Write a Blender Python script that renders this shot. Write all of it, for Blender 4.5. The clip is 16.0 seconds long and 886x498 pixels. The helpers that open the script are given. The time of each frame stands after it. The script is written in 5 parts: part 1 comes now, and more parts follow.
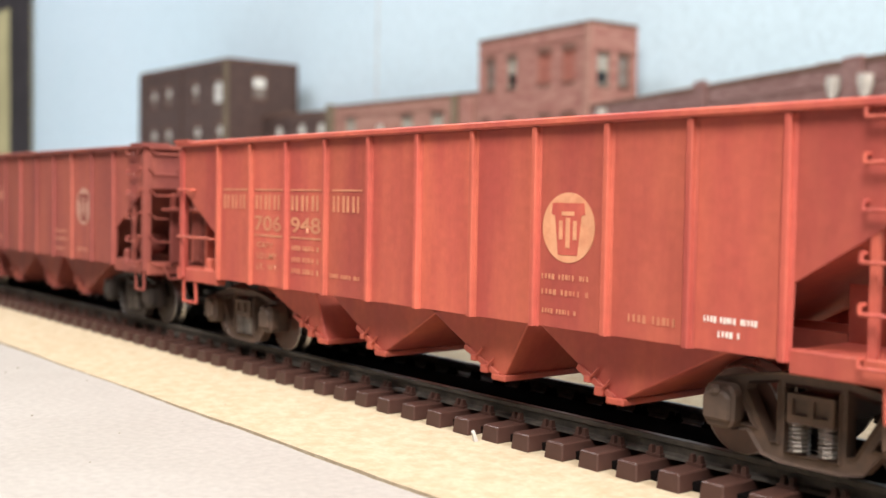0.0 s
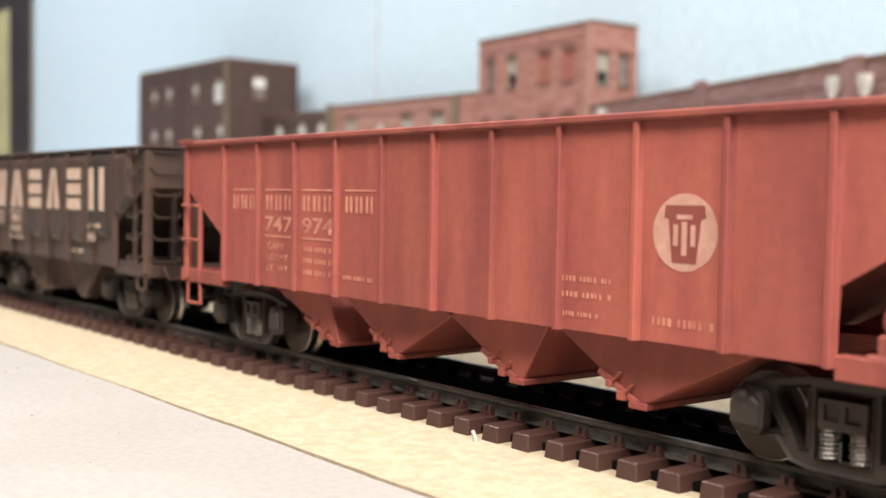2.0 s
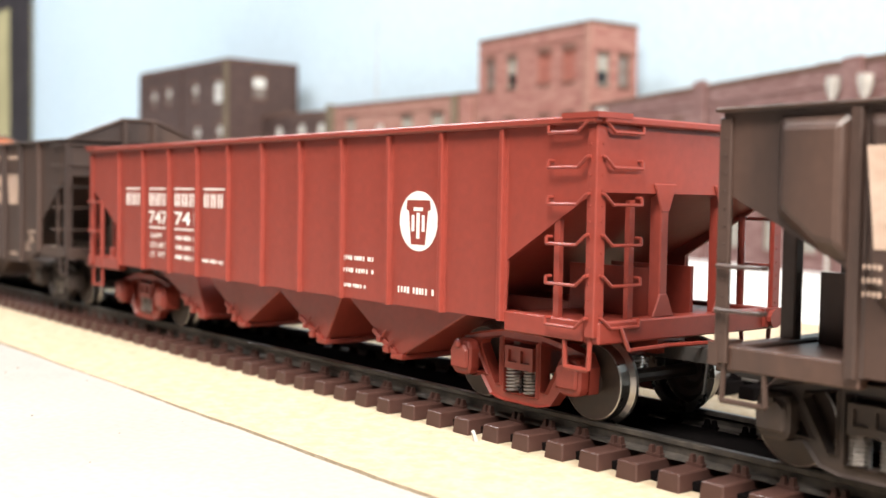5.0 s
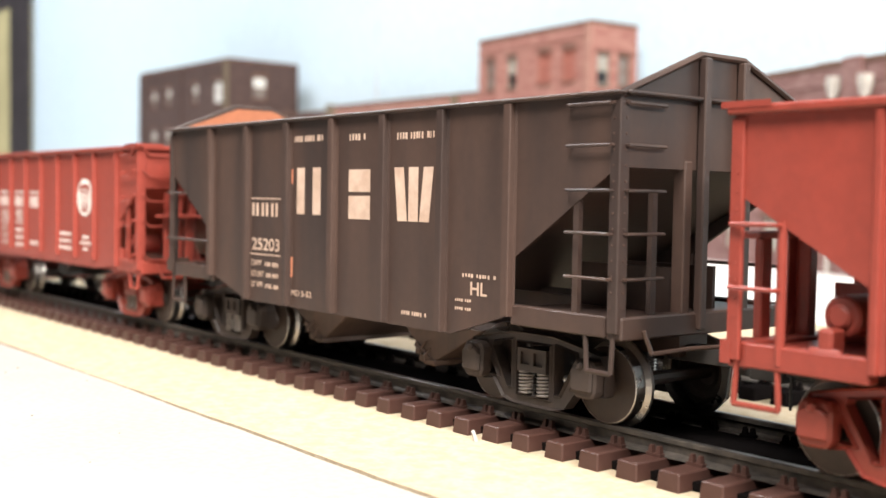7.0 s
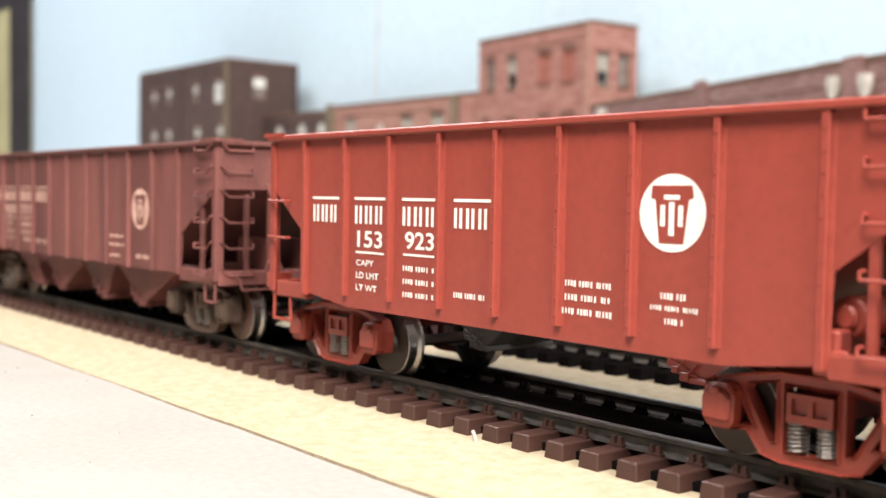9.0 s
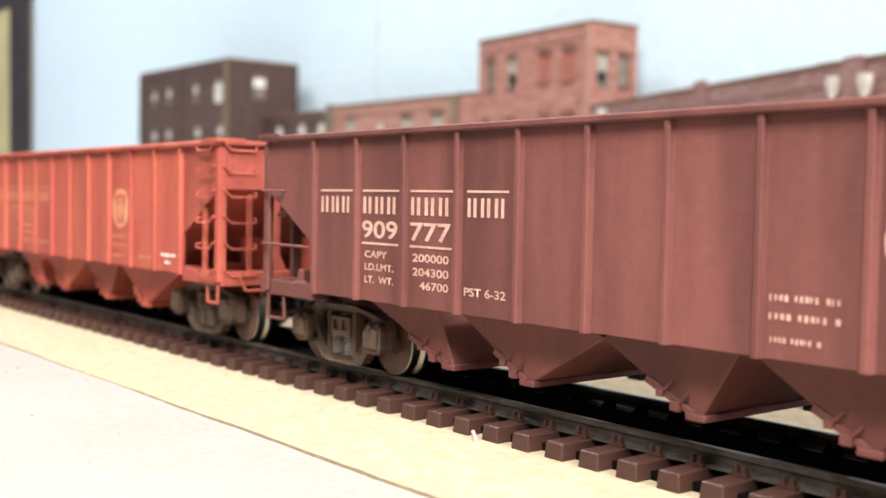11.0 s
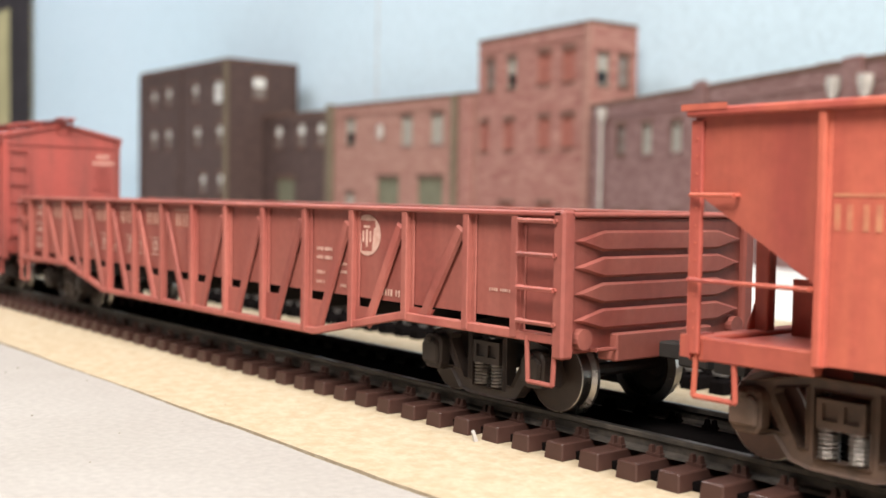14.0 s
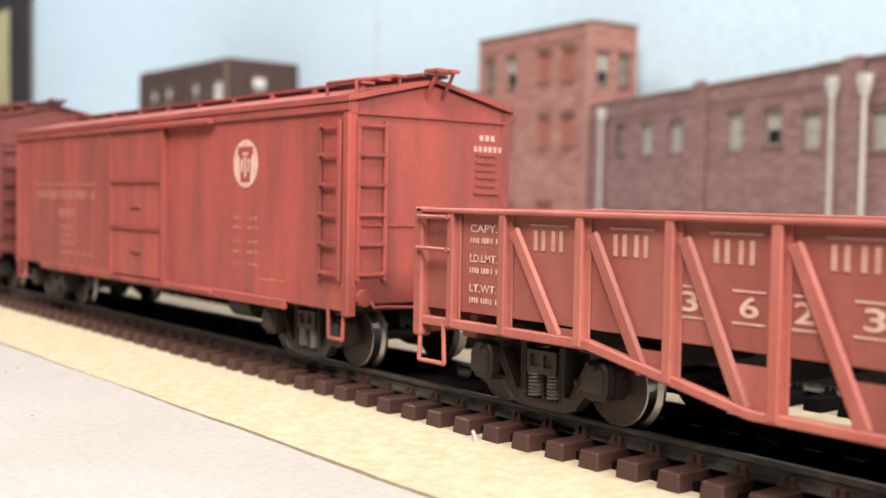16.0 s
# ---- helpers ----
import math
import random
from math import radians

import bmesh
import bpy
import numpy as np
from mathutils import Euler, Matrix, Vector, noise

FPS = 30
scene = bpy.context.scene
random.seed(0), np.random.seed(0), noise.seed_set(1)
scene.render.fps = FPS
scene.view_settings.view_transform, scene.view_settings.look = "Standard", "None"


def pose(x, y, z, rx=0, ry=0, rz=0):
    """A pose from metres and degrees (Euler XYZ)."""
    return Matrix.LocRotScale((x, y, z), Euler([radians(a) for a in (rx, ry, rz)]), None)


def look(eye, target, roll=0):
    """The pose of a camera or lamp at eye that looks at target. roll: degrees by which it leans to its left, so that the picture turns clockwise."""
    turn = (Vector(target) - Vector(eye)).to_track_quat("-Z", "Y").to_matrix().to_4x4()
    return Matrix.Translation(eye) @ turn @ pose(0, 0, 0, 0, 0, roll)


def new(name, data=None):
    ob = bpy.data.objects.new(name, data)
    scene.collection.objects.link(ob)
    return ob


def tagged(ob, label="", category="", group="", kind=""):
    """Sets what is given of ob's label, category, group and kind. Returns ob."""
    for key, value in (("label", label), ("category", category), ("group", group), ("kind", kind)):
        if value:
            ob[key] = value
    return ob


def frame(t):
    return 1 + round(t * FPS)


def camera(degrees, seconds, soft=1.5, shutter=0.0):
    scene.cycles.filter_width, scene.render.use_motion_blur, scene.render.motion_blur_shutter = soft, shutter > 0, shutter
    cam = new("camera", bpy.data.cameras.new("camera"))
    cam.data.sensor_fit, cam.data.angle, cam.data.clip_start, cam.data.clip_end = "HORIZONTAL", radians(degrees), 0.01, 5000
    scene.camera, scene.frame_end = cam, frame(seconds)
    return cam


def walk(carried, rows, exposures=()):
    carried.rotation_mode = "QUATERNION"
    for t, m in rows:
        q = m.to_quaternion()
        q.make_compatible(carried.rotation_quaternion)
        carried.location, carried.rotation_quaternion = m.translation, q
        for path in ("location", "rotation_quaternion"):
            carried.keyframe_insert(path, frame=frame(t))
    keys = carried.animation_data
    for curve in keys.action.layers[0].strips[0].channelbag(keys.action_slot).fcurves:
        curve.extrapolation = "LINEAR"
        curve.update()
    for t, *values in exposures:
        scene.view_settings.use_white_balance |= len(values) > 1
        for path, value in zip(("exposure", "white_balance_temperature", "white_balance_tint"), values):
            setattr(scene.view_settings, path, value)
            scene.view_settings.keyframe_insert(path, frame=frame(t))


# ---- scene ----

# ---------------------------------------------------------------- camera
cam = camera(43.515, 16.0, soft=1.6)
EYE = pose(0, -0.10804, 0.02678, 90 - 2.592, 0, 51.363) @ pose(0, 0, 0, 0, 0, 0.990)
EXPOSURES = [(0, -0.30), (1.2, -0.25), (2.5, -0.18), (3.5, 0.00), (4.5, 0.04), (7.0, 0.14), (8.2, 0.09), (9.0, -0.09),
             (11.5, -0.02), (12, -0.13), (13, -0.31), (14, -0.35), (15, -0.28), (16, -0.24)]
walk(cam, [(0, EYE), (16, EYE)], EXPOSURES)
cam.data.dof.use_dof = True
cam.data.dof.focus_distance = 0.140
cam.data.dof.aperture_fstop = 33.0

MM = 0.001
# distance that the train has rolled, in mm, every half second
ROLLED = [0.0, 41.2, 82.7, 124.7, 166.8, 208.2, 248.9, 289.7, 331.2, 372.8, 414.6, 456.4, 498.4, 540.6, 582.8, 625.0,
          666.4, 707.2, 747.3, 787.5, 828.0, 868.9, 910.0, 951.5, 993.2, 1034.3, 1075.6, 1116.8, 1157.6, 1198.0,
          1238.8, 1279.9, 1321.1]

# ---------------------------------------------------------------- light
world = bpy.data.worlds.new("room_daylight")
scene.world = world
world.use_nodes = True
wbg = world.node_tree.nodes["Background"]
wbg.inputs[0].default_value = (0.75, 0.85, 1.0, 1)
wbg.inputs[1].default_value = 0.3


def area_lamp(name, eye, target, sx, sy, power, colour):
    li = bpy.data.lights.new(name, "AREA")
    li.shape, li.size, li.size_y, li.energy, li.color = "RECTANGLE", sx, sy, power, colour
    ob = new(name, li)
    ob.matrix_world = look(eye, target)
    return ob


# unseen lamps added as fill: one near the table, two high, east and west
area_lamp("added_near_fill", (0.11, -0.39, 0.64), (-0.14, -0.02, 0), 0.35, 0.25, 15.2, (1.0, 0.95, 0.88))
area_lamp("added_lamp_east", (1.7, -0.35, 1.2), (-0.1, 0.05, 0), 0.6, 0.5, 84, (1.0, 0.95, 0.88))
area_lamp("added_lamp_west", (-1.5, -0.10, 1.36), (-1.3, 0.4, 0), 1.3, 0.35, 43, (0.96, 0.97, 1.0))


# ---------------------------------------------------------------- materials
def material(name, colour, rough=0.6, metal=0.0, dirt=None, dirt_amount=0.4, grain=900.0, blotch=60.0, streak=False,
             bump=0.15, spec=0.4, bump_scale=0.00005, vary=0.0, course=False):
    m = bpy.data.materials.new(name)
    m.use_nodes = True
    nt = m.node_tree
    b = nt.nodes["Principled BSDF"]
    b.inputs["Metallic"].default_value = metal
    b.inputs["Specular IOR Level"].default_value = spec
    co = nt.nodes.new("ShaderNodeTexCoord")
    mp = nt.nodes.new("ShaderNodeMapping")
    mp.inputs["Scale"].default_value = (1, 1, 0.16) if streak else (1, 1, 4) if course else (1, 1, 1)
    oi = nt.nodes.new("ShaderNodeObjectInfo")
    shift = nt.nodes.new("ShaderNodeVectorMath")
    shift.operation = "MULTIPLY_ADD"
    nt.links.new(oi.outputs["Random"], shift.inputs[0])
    shift.inputs[1].default_value = (0.9, 0.5, 3.1)
    nt.links.new(co.outputs["Object"], shift.inputs[2])
    nt.links.new(shift.outputs[0], mp.inputs[0])
    n1 = nt.nodes.new("ShaderNodeTexNoise")
    n1.inputs["Scale"].default_value, n1.inputs["Detail"].default_value = blotch, 5
    n1.inputs["Roughness"].default_value = 0.62
    nt.links.new(mp.outputs[0], n1.inputs["Vector"])
    n2 = nt.nodes.new("ShaderNodeTexNoise")
    n2.inputs["Scale"].default_value, n2.inputs["Detail"].default_value = grain, 4
    nt.links.new(co.outputs["Object"], n2.inputs["Vector"])
    r1 = nt.nodes.new("ShaderNodeMapRange")
    r1.inputs[1].default_value, r1.inputs[2].default_value = 0.40, 0.63
    r1.inputs[4].default_value = dirt_amount
    nt.links.new(n1.outputs[0], r1.inputs[0])
    mx = nt.nodes.new("ShaderNodeMix")
    mx.data_type = "RGBA"
    nt.links.new(r1.outputs[0], mx.inputs[0])
    mx.inputs[6].default_value = (*colour, 1)
    mx.inputs[7].default_value = (*(dirt or [c * 0.6 for c in colour]), 1)
    hs = nt.nodes.new("ShaderNodeHueSaturation")
    r2 = nt.nodes.new("ShaderNodeMapRange")
    r2.inputs[3].default_value, r2.inputs[4].default_value = 0.82, 1.18
    nt.links.new(n2.outputs[0], r2.inputs[0])
    nt.links.new(r2.outputs[0], hs.inputs["Value"])
    if vary:
        r4 = nt.nodes.new("ShaderNodeMapRange")
        r4.inputs[3].default_value, r4.inputs[4].default_value = 1 - vary, 1 + vary
        nt.links.new(oi.outputs["Random"], r4.inputs[0])
        ml = nt.nodes.new("ShaderNodeMath")
        ml.operation = "MULTIPLY"
        nt.links.new(r2.outputs[0], ml.inputs[0])
        nt.links.new(r4.outputs[0], ml.inputs[1])
        nt.links.new(ml.outputs[0], hs.inputs["Value"])
    nt.links.new(mx.outputs[2], hs.inputs["Color"])
    nt.links.new(hs.outputs[0], b.inputs["Base Color"])
    r3 = nt.nodes.new("ShaderNodeMapRange")
    r3.inputs[3].default_value, r3.inputs[4].default_value = max(0.05, rough - 0.12), min(1, rough + 0.12)
    nt.links.new(n1.outputs[0], r3.inputs[0])
    nt.links.new(r3.outputs[0], b.inputs["Roughness"])
    bp = nt.nodes.new("ShaderNodeBump")
    bp.inputs["Strength"].default_value, bp.inputs["Distance"].default_value = bump, bump_scale
    nt.links.new(n2.outputs[0], bp.inputs["Height"])
    nt.links.new(bp.outputs[0], b.inputs["Normal"])
    return m


PAINT_A = material("weathered_orange_red_paint", (0.301, 0.053, 0.0413), 0.62, dirt=(0.405, 0.092, 0.055), dirt_amount=0.85, streak=True, blotch=120, vary=0.16)
PAINT_B = material("dusty_brown_red_paint", (0.194, 0.0430, 0.0353), 0.68, dirt=(0.292, 0.076, 0.0499), dirt_amount=0.7, streak=True, blotch=130, vary=0.16)
PAINT_C = material("sooty_black_brown_paint", (0.0292, 0.0198, 0.0172), 0.42, dirt=(0.105, 0.055, 0.0387), dirt_amount=0.55, streak=True, blotch=55)
PAINT_D = material("clean_oxide_red_paint", (0.197, 0.0318, 0.0215), 0.42, dirt=(0.169, 0.0292, 0.0198), dirt_amount=0.5, streak=True, blotch=60)
PAINT_E = material("faded_black_paint", (0.0265, 0.0166, 0.0143), 0.5, dirt=(0.072, 0.039, 0.028), dirt_amount=0.6, streak=True, blotch=60)
PAINT_F = material("fresh_oxide_red_paint", (0.240, 0.0421, 0.0292), 0.42, dirt=(0.212, 0.0378, 0.0267), dirt_amount=0.5, streak=True, blotch=60)
PAINT_G = material("grimy_maroon_paint", (0.105, 0.0344, 0.0301), 0.66, dirt=(0.172, 0.057, 0.0482), dirt_amount=0.75, streak=True, blotch=120, vary=0.16)
PAINT_H = material("sunbleached_orange_paint", (0.292, 0.057, 0.0430), 0.6, dirt=(0.405, 0.098, 0.059), dirt_amount=0.85, streak=True, blotch=120, vary=0.16)
PAINT_I = material("dull_red_gondola_paint", (0.245, 0.062, 0.049), 0.6, dirt=(0.320, 0.104, 0.080), dirt_amount=0.7, streak=True, blotch=110, vary=0.16)
PAINT_J = material("boxcar_red_paint", (0.285, 0.054, 0.043), 0.58, dirt=(0.103, 0.0361, 0.0310), dirt_amount=0.55, streak=True, blotch=130, vary=0.16)
PAINT_K = material("dark_boxcar_red_paint", (0.146, 0.0344, 0.0292), 0.55, dirt=(0.103, 0.0292, 0.0258), dirt_amount=0.7, streak=True, blotch=80)
PAINT_DUST = material("brown_dusted_paint", (0.053, 0.0344, 0.0275), 0.7, dirt=(0.107, 0.065, 0.0482), dirt_amount=0.8, streak=True, blotch=110)
GRIME = material("truck_grime", (0.0234, 0.0172, 0.0156), 0.62, dirt=(0.053, 0.0359, 0.0296), dirt_amount=0.7, blotch=200)
GRIME_RUSTY = material("rusty_truck_grime", (0.064, 0.042, 0.033), 0.7, dirt=(0.125, 0.077, 0.056), dirt_amount=0.8, blotch=200)
DARK = material("underframe_black", (0.02, 0.018, 0.017), 0.7, dirt=(0.035, 0.028, 0.024), blotch=200)
WHEEL = material("wheel_face_rust", (0.080, 0.041, 0.032), 0.5, dirt=(0.140, 0.068, 0.050), blotch=400)
WHEEL_DARK = material("oily_dark_wheel_face", (0.036, 0.025, 0.021), 0.55, dirt=(0.066, 0.042, 0.033), blotch=400)
TREAD = material("bright_wheel_tread", (0.42, 0.40, 0.38), 0.3, metal=1.0, dirt=(0.25, 0.22, 0.2), blotch=500)
STEEL = material("spring_steel", (0.34, 0.31, 0.29), 0.35, metal=0.7, dirt=(0.12, 0.09, 0.075), blotch=500)
LETTER = material("white_lettering", (0.72, 0.68, 0.64), 0.55, dirt=(0.60, 0.55, 0.50), dirt_amount=0.5, blotch=500)
LETTER_TAN = material("aged_cream_lettering", (0.468, 0.344, 0.272), 0.6, dirt=(0.357, 0.240, 0.176), dirt_amount=0.6, blotch=300)
LETTER_FADED = material("faded_orange_lettering", (0.45, 0.190, 0.105), 0.65, dirt=(0.40, 0.125, 0.075), dirt_amount=0.9, blotch=300)
LETTER_ORANGE = material("sun_tanned_lettering", (0.56, 0.27, 0.15), 0.65, dirt=(0.44, 0.17, 0.09), dirt_amount=0.7, blotch=300)
LETTER_GON = material("chalky_pink_lettering", (0.55, 0.36, 0.30), 0.65, dirt=(0.42, 0.22, 0.17), dirt_amount=0.7, blotch=500)
LETTER_PALE = material("pale_rose_emblem", (0.42, 0.235, 0.18), 0.65, dirt=(0.34, 0.16, 0.12), dirt_amount=0.7, blotch=500)
LETTER_DIM = material("worn_pink_lettering", (0.34, 0.15, 0.11), 0.65, dirt=(0.24, 0.075, 0.055), dirt_amount=0.8, blotch=500)
LETTER_SALMON = material("rubbed_salmon_lettering", (0.43, 0.185, 0.125), 0.65, dirt=(0.31, 0.095, 0.07), dirt_amount=0.8, blotch=300)
RUST = material("rust_orange_inside", (0.34, 0.12, 0.06), 0.8, dirt=(0.24, 0.09, 0.05), blotch=150)
RAILMAT = material("blackened_rail", (0.024, 0.021, 0.019), 0.5, dirt=(0.075, 0.062, 0.052), dirt_amount=0.7, blotch=500, grain=2500, bump=0.5)
RAILTOP = material("rail_head_steel", (0.10, 0.095, 0.09), 0.32, metal=0.7, dirt=(0.03, 0.028, 0.026), dirt_amount=0.8, blotch=300)
TIE = material("brown_plastic_tie", (0.052, 0.024, 0.019), 0.42, dirt=(0.064, 0.031, 0.025), blotch=300, spec=0.35)
# far ties; also the near track's sheets and plates coloured as shade
TIE_SHADE_BLACK = material("black_tie_and_shade", (0.006, 0.005, 0.005), 0.95, blotch=300, spec=0.0)
CREAM = material("cream_fibre_board", (0.404, 0.335, 0.243), 0.95, dirt=(0.312, 0.236, 0.147), dirt_amount=0.55, blotch=480, grain=1500, bump=0.6, bump_scale=0.0002, spec=0.1)
TABLE = material("pale_grey_board", (0.314, 0.294, 0.277), 0.9, dirt=(0.283, 0.262, 0.243), dirt_amount=0.5, blotch=40, grain=900, bump=0.6, bump_scale=0.0002, spec=0.15)
SKY = material("sky_blue_backdrop", (0.505, 0.630, 0.710), 0.9, dirt=(0.555, 0.660, 0.740), dirt_amount=0.6, blotch=3, grain=300, bump=0.1, spec=0.1)
BRICK_DARK = material("dark_brown_brick", (0.051, 0.029, 0.026), 0.85, dirt=(0.098, 0.060, 0.051), blotch=95, dirt_amount=0.75, grain=500, course=True)
BRICK_PINK = material("pale_red_brick", (0.258, 0.125, 0.099), 0.85, dirt=(0.353, 0.202, 0.163), blotch=95, dirt_amount=0.75, grain=500, course=True)
BRICK_RED = material("red_brick", (0.229, 0.092, 0.075), 0.85, dirt=(0.370, 0.198, 0.163), blotch=95, dirt_amount=0.75, grain=500, course=True)
BRICK_MAROON = material("maroon_brick", (0.158, 0.079, 0.072), 0.85, dirt=(0.257, 0.158, 0.149), blotch=95, dirt_amount=0.75, grain=500, course=True)
TRIM_OCHRE = material("mossy_ochre_trim", (0.150, 0.115, 0.075), 0.85, blotch=100)
TRIM_BROWN = material("brown_coping", (0.13, 0.07, 0.05), 0.85, blotch=100)
DOORPANEL = material("green_grey_loading_door", (0.145, 0.140, 0.093), 0.8, blotch=100)
WINDOWPALE = material("milky_window_pane", (0.33, 0.31, 0.27), 0.3, blotch=90, dirt=(0.22, 0.20, 0.175))
WINDOWBRIGHT = material("chalky_window_pane", (0.70, 0.69, 0.65), 0.25, blotch=200, dirt=(0.50, 0.48, 0.44))
WINDOWDIM = material("dull_brown_pane", (0.16, 0.13, 0.115), 0.3, blotch=200, dirt=(0.24, 0.20, 0.18))
SEAM = material("seam_filler", (0.528, 0.560, 0.592), 0.9, blotch=50)
WINDOWWHITE = material("glossy_white_pane", (0.80, 0.80, 0.78), 0.08, blotch=200, spec=0.9)
WINDOWDARK = material("dark_window_opening", (0.008, 0.008, 0.009), 0.3)
WINDOWBRICK = material("bricked_window", (0.29, 0.10, 0.075), 0.85, blotch=150)
PIPE = material("white_downpipe", (0.442, 0.408, 0.374), 0.5, blotch=100)
WHITE = material("white_scenery_board", (0.624, 0.608, 0.584), 0.9, blotch=10, dirt=(0.560, 0.544, 0.528))
ROOMWALL = material("room_wall_paint", (0.20, 0.19, 0.185), 0.9, blotch=2, grain=200)
FLOORMAT = material("room_floor", (0.22, 0.18, 0.15), 0.6, blotch=3, grain=60)
FRAMEDARK = material("dark_post_paint", (0.035, 0.030, 0.035), 0.6, blotch=20)
FRAMEYELLOW = material("yellowed_panel", (0.50, 0.45, 0.25), 0.7, blotch=20)


# ---------------------------------------------------------------- mesh helpers, in mm
def box(bm, x0, x1, y0, y1, z0, z1):
    vs = [bm.verts.new((x, y, z)) for z in (z0, z1) for y in (y0, y1) for x in (x0, x1)]
    for f in ((0, 1, 3, 2), (4, 6, 7, 5), (0, 4, 5, 1), (2, 3, 7, 6), (0, 2, 6, 4), (1, 5, 7, 3)):
        bm.faces.new([vs[i] for i in f])


def prism(bm, pts, y0, y1):
    """A polygon in the xz plane, drawn out from y0 to y1."""
    a = [bm.verts.new((x, y0, z)) for x, z in pts]
    b = [bm.verts.new((x, y1, z)) for x, z in pts]
    n = len(pts)
    bm.faces.new(a)
    bm.faces.new(b[::-1])
    for i in range(n):
        bm.faces.new((a[i], b[i], b[(i + 1) % n], a[(i + 1) % n]))


def prism_x(bm, pts, x0, x1):
    """A polygon in the yz plane, drawn out from x0 to x1."""
    a = [bm.verts.new((x0, y, z)) for y, z in pts]
    b = [bm.verts.new((x1, y, z)) for y, z in pts]
    n = len(pts)
    bm.faces.new(a)
    bm.faces.new(b[::-1])
    for i in range(n):
        bm.faces.new((a[i], b[i], b[(i + 1) % n], a[(i + 1) % n]))


def hull8(bm, low, high):
    """A six-sided block between two four-cornered rings."""
    a = [bm.verts.new(p) for p in low]
    b = [bm.verts.new(p) for p in high]
    bm.faces.new(a)
    bm.faces.new(b[::-1])
    for i in range(4):
        bm.faces.new((a[i], b[i], b[(i + 1) % 4], a[(i + 1) % 4]))


def rod(bm, p, q, r, n=6):
    p, q = Vector(p), Vector(q)
    d = (q - p).normalized()
    s = d.orthogonal().normalized()
    t = d.cross(s)
    rings = []
    for c in (p, q):
        rings.append([bm.verts.new(c + r * (math.cos(2 * math.pi * k / n) * s + math.sin(2 * math.pi * k / n) * t)) for k in range(n)])
    a, b = rings
    bm.faces.new(a[::-1])
    bm.faces.new(b)
    for i in range(n):
        bm.faces.new((a[i], a[(i + 1) % n], b[(i + 1) % n], b[i]))


def wire(bm, pts, r, n=6):
    for p, q in zip(pts, pts[1:]):
        rod(bm, p, q, r, n)


def beam(bm, p, q, w, y0, y1):
    """A flat bar of width w in the xz plane from p to q."""
    p, q = Vector((p[0], p[1])), Vector((q[0], q[1]))
    d = (q - p).normalized()
    s = Vector((-d.y, d.x)) * w / 2
    prism(bm, [tuple(p - s), tuple(q - s), tuple(q + s), tuple(p + s)], y0, y1)


def lathe(bm, profile, n=32, capped=True):
    """Rings (radius, y) round the y axis."""
    rings = [[bm.verts.new((r * math.cos(2 * math.pi * k / n), y, r * math.sin(2 * math.pi * k / n))) for k in range(n)] for r, y in profile]
    for a, b in zip(rings, rings[1:]):
        for i in range(n):
            bm.faces.new((a[i], a[(i + 1) % n], b[(i + 1) % n], b[i]))
    if capped:
        bm.faces.new(rings[0])
        bm.faces.new(rings[-1][::-1])


def mesh_of(name, bm, mat, bevel=0.0, smooth=False):
    bmesh.ops.recalc_face_normals(bm, faces=bm.faces[:])
    if bevel:
        es = [e for e in bm.edges if len(e.link_faces) == 2 and e.calc_face_angle() > 0.5]
        bmesh.ops.bevel(bm, geom=es, offset=bevel, segments=1, affect="EDGES", clamp_overlap=True)
    bmesh.ops.scale(bm, vec=(MM, MM, MM), verts=bm.verts[:])
    if smooth:
        for f in bm.faces:
            f.smooth = True
    me = bpy.data.meshes.new(name)
    bm.to_mesh(me)
    bm.free()
    me.materials.append(mat)
    return me


def part(name, bm, mat, parent=None, label="", bevel=0.0, smooth=False):
    ob = new(name, mesh_of(name, bm, mat, bevel, smooth))
    ob.parent = parent
    return tagged(ob, label)


def piece(name, me, parent, x=0, y=0, z=0):
    ob = new(name, me)
    ob.parent = parent
    ob.location = (x * MM, y * MM, z * MM)
    return ob


def empty(name, x, y, z, label, category, group="", kind=""):
    ob = new(name)
    ob.empty_display_size = 0.01
    ob.location = (x * MM, y * MM, z * MM)
    return tagged(ob, label, category, group, kind)


def boxed(*dims):
    bm = bmesh.new()
    box(bm, *dims)
    return bm


# ---------------------------------------------------------------- lettering
def lettering(words, x, z, width, height, y, mat, parent, label=""):
    """Words in the built-in font, their lower left corner at x, z, on a side that faces -y."""
    cu = bpy.data.curves.new("lettering", "FONT")
    cu.body, cu.size, cu.extrude, cu.offset = words, 1.0, 0.0, 0.018
    tmp = new("lettering_source", cu)
    me = bpy.data.meshes.new_from_object(tmp.evaluated_get(bpy.context.evaluated_depsgraph_get()))
    bpy.data.objects.remove(tmp)
    co = [v.co.copy() for v in me.vertices]
    x0, x1 = min(c.x for c in co), max(c.x for c in co)
    y0, y1 = min(c.y for c in co), max(c.y for c in co)
    for v, c in zip(me.vertices, co):
        v.co = ((x + (c.x - x0) / (x1 - x0) * width) * MM, y * MM, (z + (c.y - y0) / (y1 - y0) * height) * MM)
    me.materials.append(mat)
    ob = new("lettering", me)
    ob.parent = parent
    return tagged(ob, label)


def bars(spans, y, mat, parent, name="lettering_bar", deep=0.05):
    """Plain bars (x0, x1, z0, z1) painted on a side that faces -y: one mesh."""
    bm = bmesh.new()
    for i, (x0, x1, z0, z1) in enumerate(spans):
        box(bm, x0, x1, y - deep - 0.004 * (i % 9), y, z0, z1)
    return tagged(part(name, bm, mat, parent), kind="stuff")


